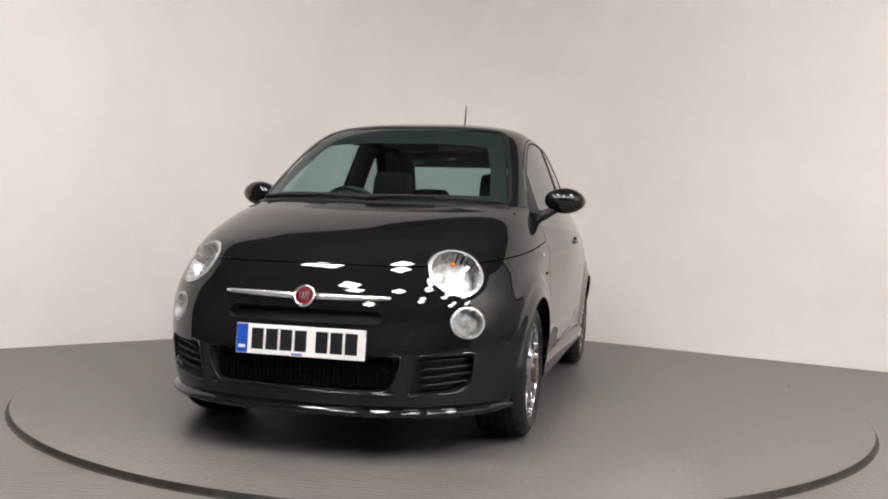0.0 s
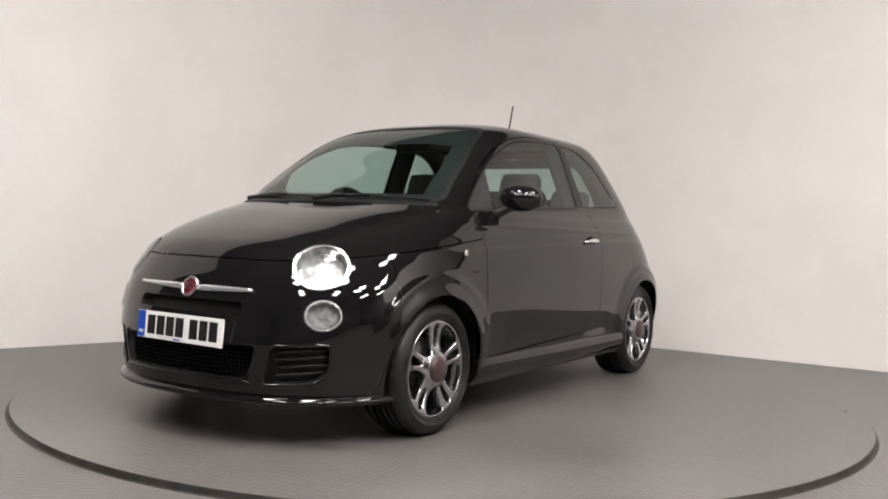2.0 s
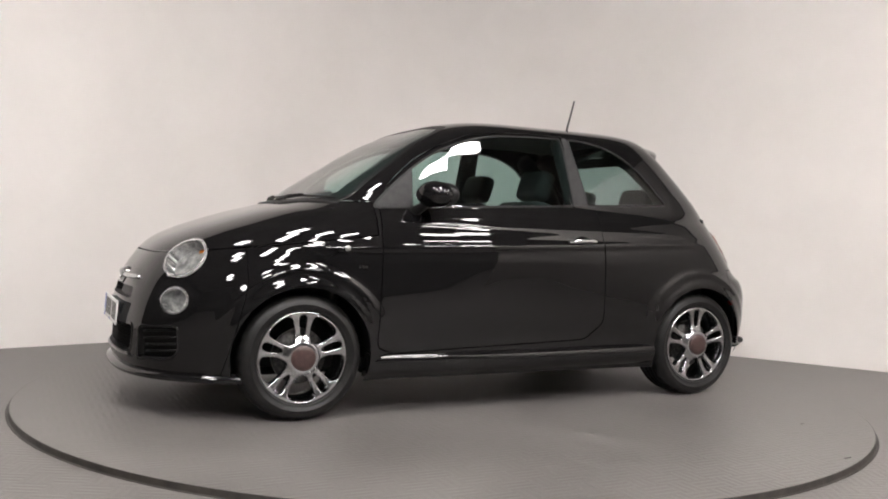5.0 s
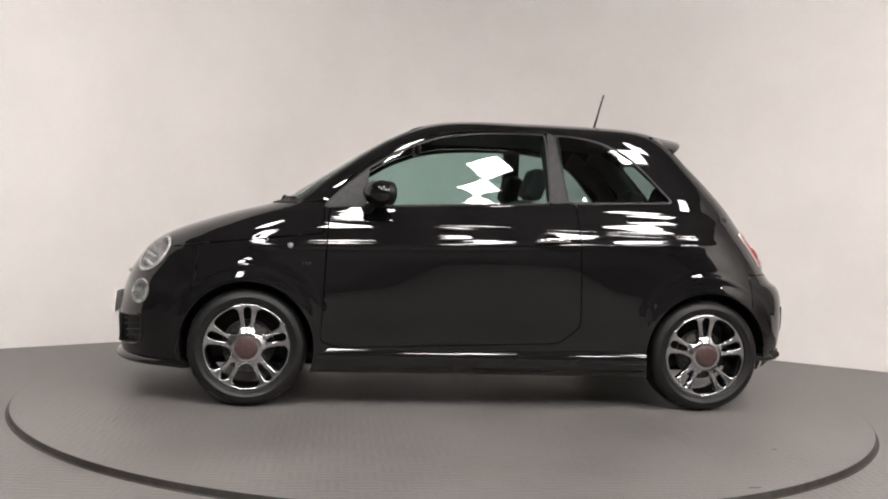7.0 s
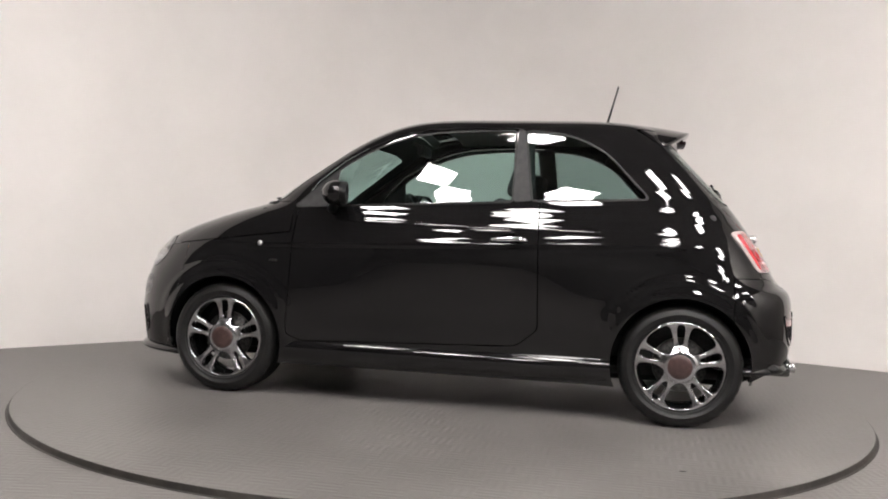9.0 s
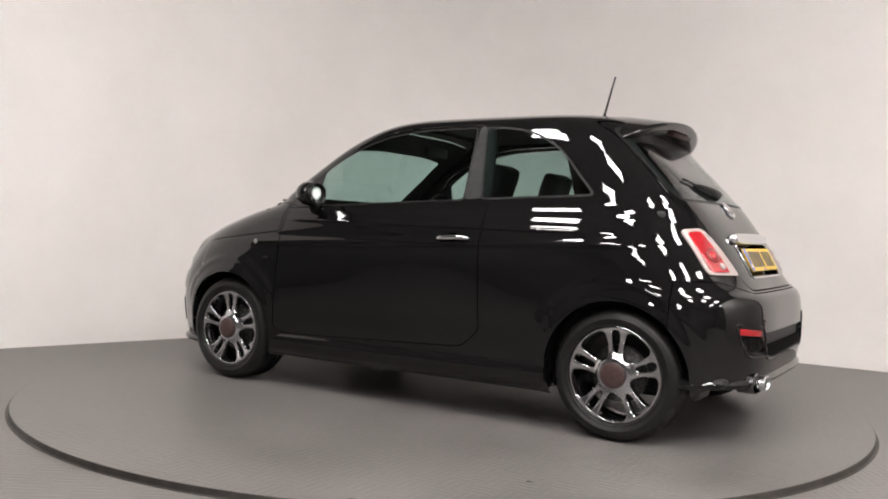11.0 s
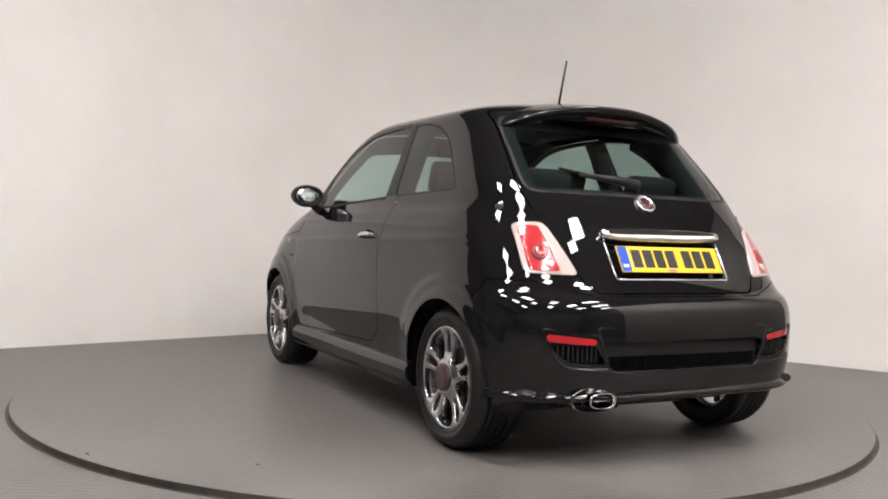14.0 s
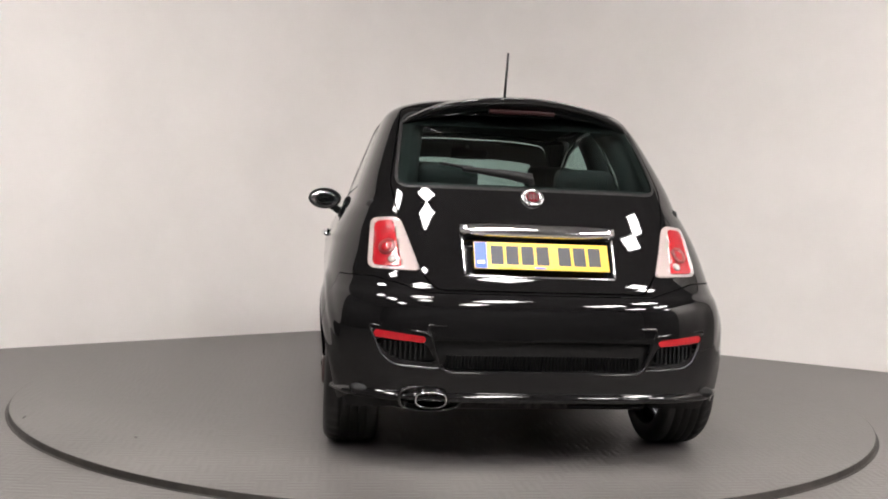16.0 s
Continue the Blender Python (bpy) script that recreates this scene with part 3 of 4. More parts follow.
# linings inside the edges of the glass
for old, loop, view, drop, inset in (("screen", SCREEN, from_front, .030, .064), ("rear_glass", REAR_GLASS, from_rear, .02, .035)):
    low = loop.copy()
    low[:, 1] -= drop
    inner = view(low, -inset)
    shell.copy_region(old, old + "_lining", lambda v, inner=inner: -inner(v))
for name in ("screen", "rear_glass"):
    shell.build(name + "_lining", "glass_edge_lining", FABRIC if name == "screen" else TRIM, car, push=.007)
for s in (1, -1):
    doors[s] = shell.build("door", "door", PAINT, car, s)
    shell.build("door_seal", "window_seal", TRIM, doors[s], s)
    shell.build("door_glass", "door_window", GLASS, doors[s], s, push=.004, tag="tinted side window, closed")
    shell.build("quarter_seal", "window_seal", TRIM, car, s)
    shell.build("quarter_glass", "quarter_window", REAR_TINT, car, s, push=.003, tag="tinted rear quarter window")
    shell.build("sail", "corner_trim", PILLAR, doors[s], s, tag="satin dark corner panel ahead of the window")
    shell.build("pillar", "pillar_trim", PILLAR, car, s, tag="satin dark grey pillar trim")
    head = shell.build("head_rim", "headlamp", RIM, car, s, push=-.004, tag="round clear headlamp with chrome rim")
    shell.build("head_lens", "lens", LENS, head, s, push=-.008, wall=True)
    shell.build("head_lens", "housing", REFLECTOR, head, s, push=.056, wall=True)
    fog = shell.build("fog_rim", "fog_lamp", RIM, front_bumper, s, push=-.002, tag="small round clear lamp")
    shell.build("fog_lens", "lens", LENS, fog, s, push=-.006, wall=True)
    shell.build("fog_lens", "housing", REFLECTOR, fog, s, push=.032, wall=True)
    for at, axis, ra, rb, deep, holder in ((HEAD_AT, HEAD_AXIS, .100, .092, .060, head), (FOG_AT, FOG_AXIS, .066, .054, .032, fog)):
        bm = bmesh.new()
        n = Vector((axis[0], axis[1] * s, axis[2])).normalized()
        u = Vector((0, 0, 1)).cross(n).normalized()
        m = Matrix((u, n.cross(u), n)).transposed().to_4x4()
        m.translation = (at[0], at[1] * s, at[2])
        rows = lathe(bm, [(.93, -deep * .60), (.88, -deep * .55), (.62, -deep * .62), (.58, -deep * .5), (.53, -deep * .5), (.47, -deep * .9), (.2, -deep * 1.25), (.13, -deep * 1.2), (.12, -deep * .55), (.005, -deep * .5)], Matrix(), 48)
        for i, row in enumerate(rows):
            for k, q in enumerate(row):
                q.co = m @ Vector((q.co.x * ra, q.co.y * rb, q.co.z + .006 * math.sin(k * 2 * math.pi / 4) * (i in (2, 6))))
        part("reflector", bm, REFLECTOR, holder, "bright faceted reflector", smooth=False)
        bm = bmesh.new()
        lathe(bm, [(.90, -deep * .50), (.885, -deep * .42), (.855, -deep * .42), (.84, -deep * .50)], Matrix(), 48)
        for q in bm.verts:
            q.co = m @ Vector((q.co.x * ra, q.co.y * rb, q.co.z))
        part("inner_ring", bm, PILLAR, holder, "thin dark ring")
        if holder == head:
            bm = bmesh.new()
            ball(bm, m @ Vector((0.01, .064, -.045)), (.026, .015, .014))
            part("indicator_bulb", bm, AMBER, head, "amber indicator bulb")
            bm = bmesh.new()
            ball(bm, m @ Vector((-.045, -.035, -.055)), (.034, .034, .025))
            part("side_bowl", bm, CHROME, head)
    lamp = shell.build("tail_lamp", "tail_lamp", LAMP_WHITE, car, s, push=-.006, wall=True, tag="tail lamp with pale border and red centre")
    red = shell.build("tail_red", "red_lens", LAMP_RED, lamp, s, push=-.008, wall=True, tag="glossy red lens")
    shell.build("rear_strip", "rear_reflector", LAMP_RED, rear_bumper, s, push=-.001, tag="narrow red reflector strip")
    shell.build("front_vent", "bumper_vent", TRIM, front_bumper, s, push=.03, wall=True, tag="black ribbed bumper corner vent")
    shell.build("rear_vent", "bumper_vent", TRIM, rear_bumper, s, push=.025, wall=True, tag="black slatted bumper corner vent")

from mathutils.bvhtree import BVHTree

TREES = []
for ob in [o for o in (car, *car.children_recursive) if o.type == "MESH" and o.name.split(".")[0] in ("body", "hood", "front_bumper", "rear_bumper", "tailgate", "windscreen", "rear_window", "door", "door_window", "window_seal", "windscreen_seal", "seal", "pillar_trim", "tail_lamp", "red_lens", "plate_recess", "rear_reflector", "panel_gap")]:
    TREES.append(BVHTree.FromPolygons([v.co for v in ob.data.vertices], [tuple(p.vertices) for p in ob.data.polygons]))


def skin(at, way):
    """Where a ray from outside meets the body, and the skin's outward normal."""
    best = None
    way = Vector(way).normalized()
    for t in TREES:
        p, n, _, d = t.ray_cast(Vector(at), way)
        if p is None:
            p, n, _, d = t.ray_cast(Vector(at) + Vector((.0013, .0011, .0017)), way)
        if p and (best is None or d < best[2]):
            best = (p, n if n.dot(way) < 0 else -n, d)
    return best[:2] if best else (Vector(at), -way)


# wheels: rim barrel with tyre, twin-spoke face, hub cap and brake behind
def spoke_face():
    s = Shell(None)
    nr, nc, r0, r1 = 44, 200, .045, .206
    g = []
    for i in range(nr + 1):
        r = r0 + (r1 - r0) * i / nr
        # dished spokes: high at the hub, low in the middle, rising to the rim's lip
        h = float(spline(((.045, .014), (.068, .012), (.082, .002), (.10, -.006), (.15, -.004), (.192, .004), (.206, .005)), r))
        for j in range(nc):
            a = 2 * math.pi * j / nc
            g.append((r * math.cos(a), r * math.sin(a), h))
    s.v, s.n, s.faces = g, [(0, 0, 1)] * len(g), {"face": [(i * nc + j, i * nc + (j + 1) % nc, (i + 1) * nc + (j + 1) % nc, (i + 1) * nc + j) for i in range(nr) for j in range(nc)]}
    for k in range(5):
        c, d = math.cos(2 * math.pi * k / 5), math.sin(2 * math.pi * k / 5)
        wide = smooth_loop([(.080, 0), (.088, .021), (.112, .040), (.146, .055), (.172, .062), (.188, .052), (.196, .026), (.198, 0), (.196, -.026), (.188, -.052), (.172, -.062), (.146, -.055), (.112, -.040), (.088, -.021)], 5)
        c2, d2 = math.cos(2 * math.pi * (k + .5) / 5), math.sin(2 * math.pi * (k + .5) / 5)
        slot = smooth_loop([(.096, 0), (.103, .009), (.13, .0145), (.165, .0175), (.186, .0145), (.194, 0), (.186, -.0145), (.165, -.0175), (.13, -.0145), (.103, -.009)], 5)
        s.cut("face", "void", lambda v, c=c, d=d: np.where(v[:, 0] * c + v[:, 1] * d > 0, distance(wide, v[:, 0] * c + v[:, 1] * d, v[:, 1] * c - v[:, 0] * d), 1.0))
        s.cut("face", "void", lambda v, c=c2, d=d2: np.where(v[:, 0] * c + v[:, 1] * d > 0, distance(slot, v[:, 0] * c + v[:, 1] * d, v[:, 1] * c - v[:, 0] * d), 1.0))
    bm = bmesh.new()
    vs = {}
    for q in s.faces["face"]:
        r = []
        for i in q:
            if i not in vs:
                vs[i] = bm.verts.new(s.v[i])
            if vs[i] not in r:
                r.append(vs[i])
        try:
            bm.faces.new(r)
        except ValueError:
            pass
    # round the spokes: lower the edge loop, then give them depth
    edge = {v for e in bm.edges if e.is_boundary for v in e.verts}
    for v in edge:
        if .05 < Vector(v.co[:2]).length < .204:
            v.co.z -= .006
    ext = bmesh.ops.extrude_edge_only(bm, edges=[e for e in bm.edges if e.is_boundary])
    for v in ext["geom"]:
        if isinstance(v, bmesh.types.BMVert):
            v.co.z -= .030
    return bm


def wheel_mesh(name, bm, mat):
    me = bpy.data.meshes.new(name)
    bm.to_mesh(me)
    bm.free()
    me.materials.append(mat)
    me.polygons.foreach_set("use_smooth", [True] * len(me.polygons))
    return me


def build_wheel_meshes():
    out = {}
    bm = bmesh.new()
    lathe(bm, [(.206, .004), (.211, .002), (.212, -.006), (.203, -.012), (.193, -.03), (.185, -.10), (.19, -.16), (.205, -.175)], n=72)
    out["rim"] = wheel_mesh("wheel", bm, ALLOY)
    bm = bmesh.new()
    prof = [(.210, .001), (.2135, .009), (.218, .0120), (.2215, .0095), (.2245, .0125), (.238, .0140), (.2405, .0165), (.2435, .0142), (.254, .0122), (.266, .006), (.278, -.008), (.2835, -.020)]
    x = -.026
    for k in range(4):
        prof += [(.286, x), (.288, x - .022), (.2795, x - .0225), (.2795, x - .030), (.288, x - .0305)]
        x -= .0335
    prof += [(.286, x - .022), (.280, x - .035), (.25, x - .043), (.210, x - .035)]
    lathe(bm, prof, n=144)
    for v in bm.verts:
        r = Vector(v.co[:2]).length
        if r > .2785 and v.co.z > -.03:
            a = math.atan2(v.co.y, v.co.x)
            v.co *= 1 if round(a / (2 * math.pi) * 144) % 4 < 2 else .984
    out["tyre"] = wheel_mesh("tyre", bm, RUBBER)
    out["spokes"] = wheel_mesh("spokes", spoke_face(), ALLOY)
    bm = bmesh.new()
    lathe(bm, [(.057, .010), (.057, .021), (.053, .0255), (.036, .0285), (.001, .030)], n=40)
    out["hub_cap"] = wheel_mesh("hub_cap", bm, HUBCAP)
    bm = bmesh.new()
    lathe(bm, [(.001, -.045), (.06, -.045), (.065, -.055), (.125, -.055), (.127, -.075), (.06, -.076), (.001, -.076)], n=48)
    out["brake_disc"] = wheel_mesh("brake_disc", bm, STEEL)
    return out


WHEEL = build_wheel_meshes()
for wx in (WHEEL_X, -WHEEL_X):
    for s in (1, -1):
        w = new("wheel", WHEEL["rim"])
        w.parent = car
        w.matrix_basis = pose(wx, s * .779, WHEEL_Z, -90 * s, 0, 0) @ pose(0, 0, 0, 0, 0, 18)
        tagged(w, "grey twin-spoke alloy wheel with black tyre")
        for name in ("tyre", "spokes", "hub_cap", "brake_disc"):
            p = new(name, WHEEL[name])
            p.parent = w
            tagged(p, {"tyre": "black rubber tyre", "hub_cap": "dark reddish hub cap", "brake_disc": "bare steel brake disc"}.get(name, ""))
        # arch liner behind the wheel
        bm = bmesh.new()
        rows = []
        for k in range(33):
            a = math.radians(-14 + 208 * k / 32)
            px, pz = wx + (ARCH_R + .004) * math.cos(a), WHEEL_Z + (ARCH_R + .004) * math.sin(a)
            plan = slice_at(max(pz, .175))
            out = float(np.interp(-px, -plan[:, 0], plan[:, 1])) - .012
            rows.append([bm.verts.new((wx + (ARCH_R + d) * math.cos(a), s * y, WHEEL_Z + (ARCH_R + d) * math.sin(a))) for y, d in ((out, .004), (out - .03, .02), (.50, .02))])
        for p, q in zip(rows, rows[1:]):
            for i in range(2):
                bm.faces.new((p[i], q[i], q[i + 1], p[i + 1]))
        # inner side of the wheel housing
        inner = [r[2] for r in rows]
        foot = [bm.verts.new((wx + d * (ARCH_R + .02), s * .50, .20)) for d in (-.97, .97)]
        bm.faces.new(inner + foot)
        part("arch_liner", bm, TRIM, car)

# underside
bm = bmesh.new()
box(bm, -1.36, 1.70, -.52, .52, .17, .21, .02)
box(bm, -1.60, -1.30, -.70, .70, .27, .31, .02)
box(bm, -.80, .80, -.735, .735, .17, .23, .02)
part("underbody", bm, TRIM, car)
for x in (WHEEL_X, -WHEEL_X):
    part("axle", sweep(bmesh.new(), [(x, -.62, .27), (x, .62, .27)], .035), TRIM, car)


# ---- car details ----
def ribbon_on(points, wide, thick):
    """A flat bar along points on the skin: rectangular section, rounded by its corners' bevel."""
    bm = bmesh.new()
    rows = []
    for i, (p, n) in enumerate(points):
        d = (points[min(i + 1, len(points) - 1)][0] - points[max(i - 1, 0)][0]).normalized()
        side = n.cross(d).normalized()
        w = wide[i] if isinstance(wide, (list, tuple)) else wide
        arc = [math.pi * a / 8 for a in range(9)]
        sec = [(-w / 2, -.004)] + [(-w / 2 * math.copysign(abs(math.cos(a)) ** .7, math.cos(a)), thick * math.sin(a) ** .7) for a in arc] + [(w / 2, -.004)]
        rows.append([bm.verts.new(p + side * a + n * b) for a, b in sec])
    for u, v in zip(rows, rows[1:]):
        for k in range(len(u) - 1):
            bm.faces.new((u[k], u[k + 1], v[k + 1], v[k]))
    bm.faces.new(rows[0])
    bm.faces.new(rows[-1][::-1])
    bmesh.ops.recalc_face_normals(bm, faces=bm.faces)
    return bm


def badge(name, y, z, ahead, r, parent, face=.79):
    p, n = skin((2.5 if ahead else -2.5, y, z), (-1 if ahead else 1, 0, 0))
    m = n.to_track_quat("Z", "Y").to_matrix().to_4x4()
    m.translation = p + n * .002
    bm = bmesh.new()
    lathe(bm, [(r, -.006), (r, .004), (r * .97, .008), (r * .88, .0095), (r * (face + .01), .008), (r * (face - .01), .005)], m, 40)
    b = part(name, bm, CHROME, parent, "round chrome badge with red centre")
    bm = bmesh.new()
    lathe(bm, [(r * face, .004), (r * face * .6, .0055), (.0005, .006)], m, 32)
    part("badge_face", bm, RED, b, "red enamel face")
    for k in (-1.5, -.5, .5, 1.5):
        bm = bmesh.new()
        box(bm, -.0022 + k * r * .24, .0022 + k * r * .24, -r * .32, r * .32, .006, .0082)
        bmesh.ops.transform(bm, matrix=m, verts=bm.verts)
        part("badge_bar", bm, CHROME, b, smooth=False)


badge("front_badge", 0, .614, True, .045, front_bumper)
badge("rear_badge", 0, 1.022, False, .046, tailgate, .6)

# chrome bars either side of the front badge
for s in (1, -1):
    pts = []
    for k in range(13):
        y = s * (.05 + .285 * k / 12)
        pts.append(skin((2.5, y, .614 + .004 * k / 12), (-1, 0, 0)))
    part("chrome_bar", ribbon_on(pts, [.026 - .012 * (k / 12) ** 2 for k in range(13)], .012), RIM, front_bumper, "slim chrome bar")


def number_plate(name, m, field, parent, tag):
    """Plate with a blue band and plain bars in place of its characters; m: x along the plate as it is read, z out of it."""
    bm = bmesh.new()
    box(bm, -.26, .26, -.0565, .0565, -.004, .002, .0015)
    bmesh.ops.transform(bm, matrix=m, verts=bm.verts)
    p = part(name, bm, field, parent, tag, smooth=False)

    def bar(nm, x0, x1, y0, y1, mat, z=.0026):
        b = bmesh.new()
        box(b, x0, x1, y0, y1, .0018, z)
        bmesh.ops.transform(b, matrix=m, verts=b.verts)
        part(nm, b, mat, p, smooth=False)

    bar("blue_band", -.258, -.212, -.0545, .0545, PLATE_B)
    bar("band_bar", -.248, -.222, -.036, -.024, PLATE_W, .0034)
    x = -.196
    for i in range(7):
        if i == 4:
            x += .026
        bar("character_bar", x, x + .048, -.038, .041, PLATE_K)
        x += .0585
    bar("maker_bar", -.03, .012, -.053, -.046, PLATE_B)
    return p


fm = Matrix(((0, 0, 1, 1.888), (1, 0, 0, .012), (0, 1, 0, .4475), (0, 0, 0, 1))) @ pose(0, 0, 0, -4, 0, 0)
number_plate("front_number_plate", fm, PLATE_W, front_bumper, "white plate with blue band and dark bars")
n = Vector((-.875, 0, .48)).normalized()
up = Vector((.48, 0, .875)).normalized()
at = Vector((-1.562, -.008, .795))
rm = Matrix(((0, up.x, n.x, at.x), (-1, 0, 0, at.y), (0, up.z, n.z, at.z), (0, 0, 0, 1)))
number_plate("rear_number_plate", rm, PLATE_Y, tailgate, "yellow plate with blue band and dark bars")
# mounting block behind the front plate
bm = bmesh.new()
box(bm, 1.80, 1.868, -.2, .22, .40, .495, .006)
part("plate_holder", bm, TRIM, front_bumper)

# chrome handle bar above the rear plate, with side returns
pts = [skin((-2.5, .300 - .60 * k / 24, .884), (1, 0, 0)) for k in range(25)]
part("tailgate_handle", ribbon_on(pts, [.062 - .022 * abs(k / 12 - 1) ** 4 for k in range(25)], .028), CHROME, tailgate, "wide chrome tailgate handle")
for s in (1, -1):
    pts = [skin((-2.5, s * (.294 - .006 * k / 8), .862 - .14 * k / 8), (1, 0, 0)) for k in range(9)]
    part("plate_surround", ribbon_on(pts, .008, .005), CHROME, tailgate)

pts = [skin((-2.5, .284 - .568 * k / 16, .716), (1, 0, 0)) for k in range(17)]
part("plate_surround", ribbon_on(pts, .008, .005), CHROME, tailgate)

BRAKE = material("dark_red_lens", (0.016, 0.0015, 0.002), 0.45, 0, 0.0, 0.2)
MESH = material("black_mesh", (0.003, 0.003, 0.003), 0.6, spec=0.06)

# roof spoiler over the rear window
def spoiler():
    bm = bmesh.new()
    rows = []
    for k in range(41):
        q = -1 + k / 20
        y = .500 * q
        top = 1.460 - .088 * q * q - .02 * q ** 6
        tip = -1.184 + .085 * q * q + .06 * abs(q) ** 7
        sec = []
        for t in np.linspace(0, 1, 10):
            x = -.90 + (tip + .90) * t
            base = top + .030 * (1 - t) - .012 * t * t
            sec.append((x, base))
        dp = 1 - .35 * q * q
        under = [(tip + .003, sec[-1][1] - .010), (tip + .016, sec[-1][1] - .032 * dp), (tip + .035, sec[-1][1] - .048 * dp), (tip + .075, sec[-1][1] - .054 * dp), (-1.04, sec[-1][1] - .05), (-.95, sec[0][1] - .05)]
        rows.append([bm.verts.new((x, y, z)) for x, z in sec + under])
    for u, v in zip(rows, rows[1:]):
        for i in range(len(u)):
            j = (i + 1) % len(u)
            bm.faces.new((u[i], u[j], v[j], v[i]))
    bm.faces.new(rows[0])
    bm.faces.new(rows[-1][::-1])
    bmesh.ops.recalc_face_normals(bm, faces=bm.faces)
    return bm


sp = part("roof_spoiler", spoiler(), PAINT, car, "glossy black roof spoiler")
bm = bmesh.new()
box(bm, -1.165, -1.13, -.14, .14, 1.383, 1.398, .003)
part("brake_light", bm, BRAKE, sp, "slim dark red high brake light")

# aerial
bm = bmesh.new()
sweep(bm, [(-.735, 0, 1.475), (-.742, 0, 1.505), (-.747, 0, 1.52)], [.016, .011, .006], 12)
aerial = part("aerial", bm, TRIM, car, "black rod aerial on the roof")
part("rod", sweep(bmesh.new(), [(-.745, 0, 1.515), (-.77, 0, 1.61), (-.797, 0, 1.712)], [.0062, .0052, .0046], 8), TRIM, aerial)

# door mirrors: rounded housing on a stalk, glass to the rear
for s in (1, -1):
    bm = bmesh.new()
    ball(bm, (.54, s * .83, 1.05), (.075, .098, .064), 32, 20)
    for v in bm.verts:
        if v.co.x < .505:
            v.co.x = .505 + (v.co.x - .505) * .12
        v.co.x += (v.co.y * s - .83) * -.25
    h = part("door_mirror", bm, PAINT, doors[s], "glossy black door mirror housing")
    bm = bmesh.new()
    sweep(bm, [(.600, s * .700, .965), (.588, s * .735, .975), (.57, s * .775, .998), (.555, s * .805, 1.02)], [.034, .026, .020, .026], 14)
    part("stalk", bm, TRIM, h)
    bm = bmesh.new()
    lathe(bm, [(.0005, .001), (.5, .001), (.88, .0), (.9, -.002)], Matrix(), 36)
    m = Matrix(((0, 0, -1, .4945), (s, 0, 0, s * .83), (0, 1, 0, 1.05), (0, 0, 0, 1)))
    bmesh.ops.transform(bm, matrix=Matrix.Diagonal((.092, .056, 1, 1)), verts=bm.verts)
    bmesh.ops.transform(bm, matrix=m, verts=bm.verts)
    for v in bm.verts:
        v.co.x += (v.co.y * s - .83) * -.25
    part("mirror_glass", bm, CHROME, h, "mirror glass")
    bm = bmesh.new()
    lathe(bm, [(.87, -.003), (.90, .008), (.94, .014), (1.0, .012), (1.05, .002), (1.06, -.014), (1.02, -.022)], Matrix(), 36)
    bmesh.ops.transform(bm, matrix=Matrix.Diagonal((.092, .056, 1, 1)), verts=bm.verts)
    bmesh.ops.transform(bm, matrix=m, verts=bm.verts)
    for v in bm.verts:
        v.co.x += (v.co.y * s - .83) * -.25
    part("glass_rim", bm, TRIM, h)
    # door handle
    hp = []
    for k in range(13):
        x = -.245 - .175 * k / 12
        p, nn = skin((x, s * 2, .842 - .03 * (x + .33)), (0, -s, 0))
        hp.append(p + nn * (.020 * math.sin(math.pi * k / 12) ** .35))
    part("door_handle", sweep(bmesh.new(), hp, [.0075 + .005 * math.sin(math.pi * k / 12) ** .6 for k in range(13)], 14), CHROME, doors[s], "slim chrome door handle")
    # shade of the hollow behind the handle, as a flat black ball
    p, nn = skin((-.33, s * 2, .842), (0, -s, 0))
    bm = bmesh.new()
    ball(bm, p - nn * .004, (.050, .006, .034), 20, 12)
    part("handle_recess", bm, GAP, doors[s])
    p, nn = skin((.955, s * 2, .785), (0, -s, 0))
    bm = bmesh.new()
    ball(bm, p, (.0135, .005, .0135), 16, 10)
    part("side_repeater", bm, REFLECTOR, car, "small round pale side repeater")
    if s > 0:
        bm = bmesh.new()
        for k, wide in enumerate((.010, .010, .014)):
            p, nn = skin((.895 - .016 * k, 2, .700), (0, -1, 0))
            box(bm, p.x - wide / 2, p.x + wide / 2, p.y - .002, p.y + .003, p.z - .006, p.z + .006, .001)
        part("wing_badge", bm, STEEL, car, "small grey badge bars", smooth=False)
    # bright line under the side windows
    pts = [skin((.77 - 1.09 * k / 20, s * 2, .978 + .052 * k / 20), (0, -s, 0)) for k in range(21)]
    part("belt_trim", ribbon_on(pts, .010, .004), TRIM, doors[s])
    # side skirt
    bm = bmesh.new()
    rows = []
    for k in range(31):
        x = .83 - 1.66 * k / 30
        flare = .010 + .018 * max(0, min(1, (.25 - x) / .9))
        y0 = .778 + .012 * math.cos(x)
        sec = [(y0 - .04, .30), (y0 + flare * .4, .292), (y0 + flare, .262), (y0 + flare * .9, .225), (y0 - .01, .187), (y0 - .10, .178)]
        rows.append([bm.verts.new((x, s * y, z + .012 * max(0, -x))) for y, z in sec])
    for u, v in zip(rows, rows[1:]):
        for i in range(5):
            bm.faces.new((u[i], u[i + 1], v[i + 1], v[i]))
    bmesh.ops.recalc_face_normals(bm, faces=bm.faces)
    for end in (rows[0], rows[-1]):
        bm.faces.new([bm.verts.new(q.co) for q in end])
    part("side_skirt", bm, PAINT, car, "glossy black flared side skirt")


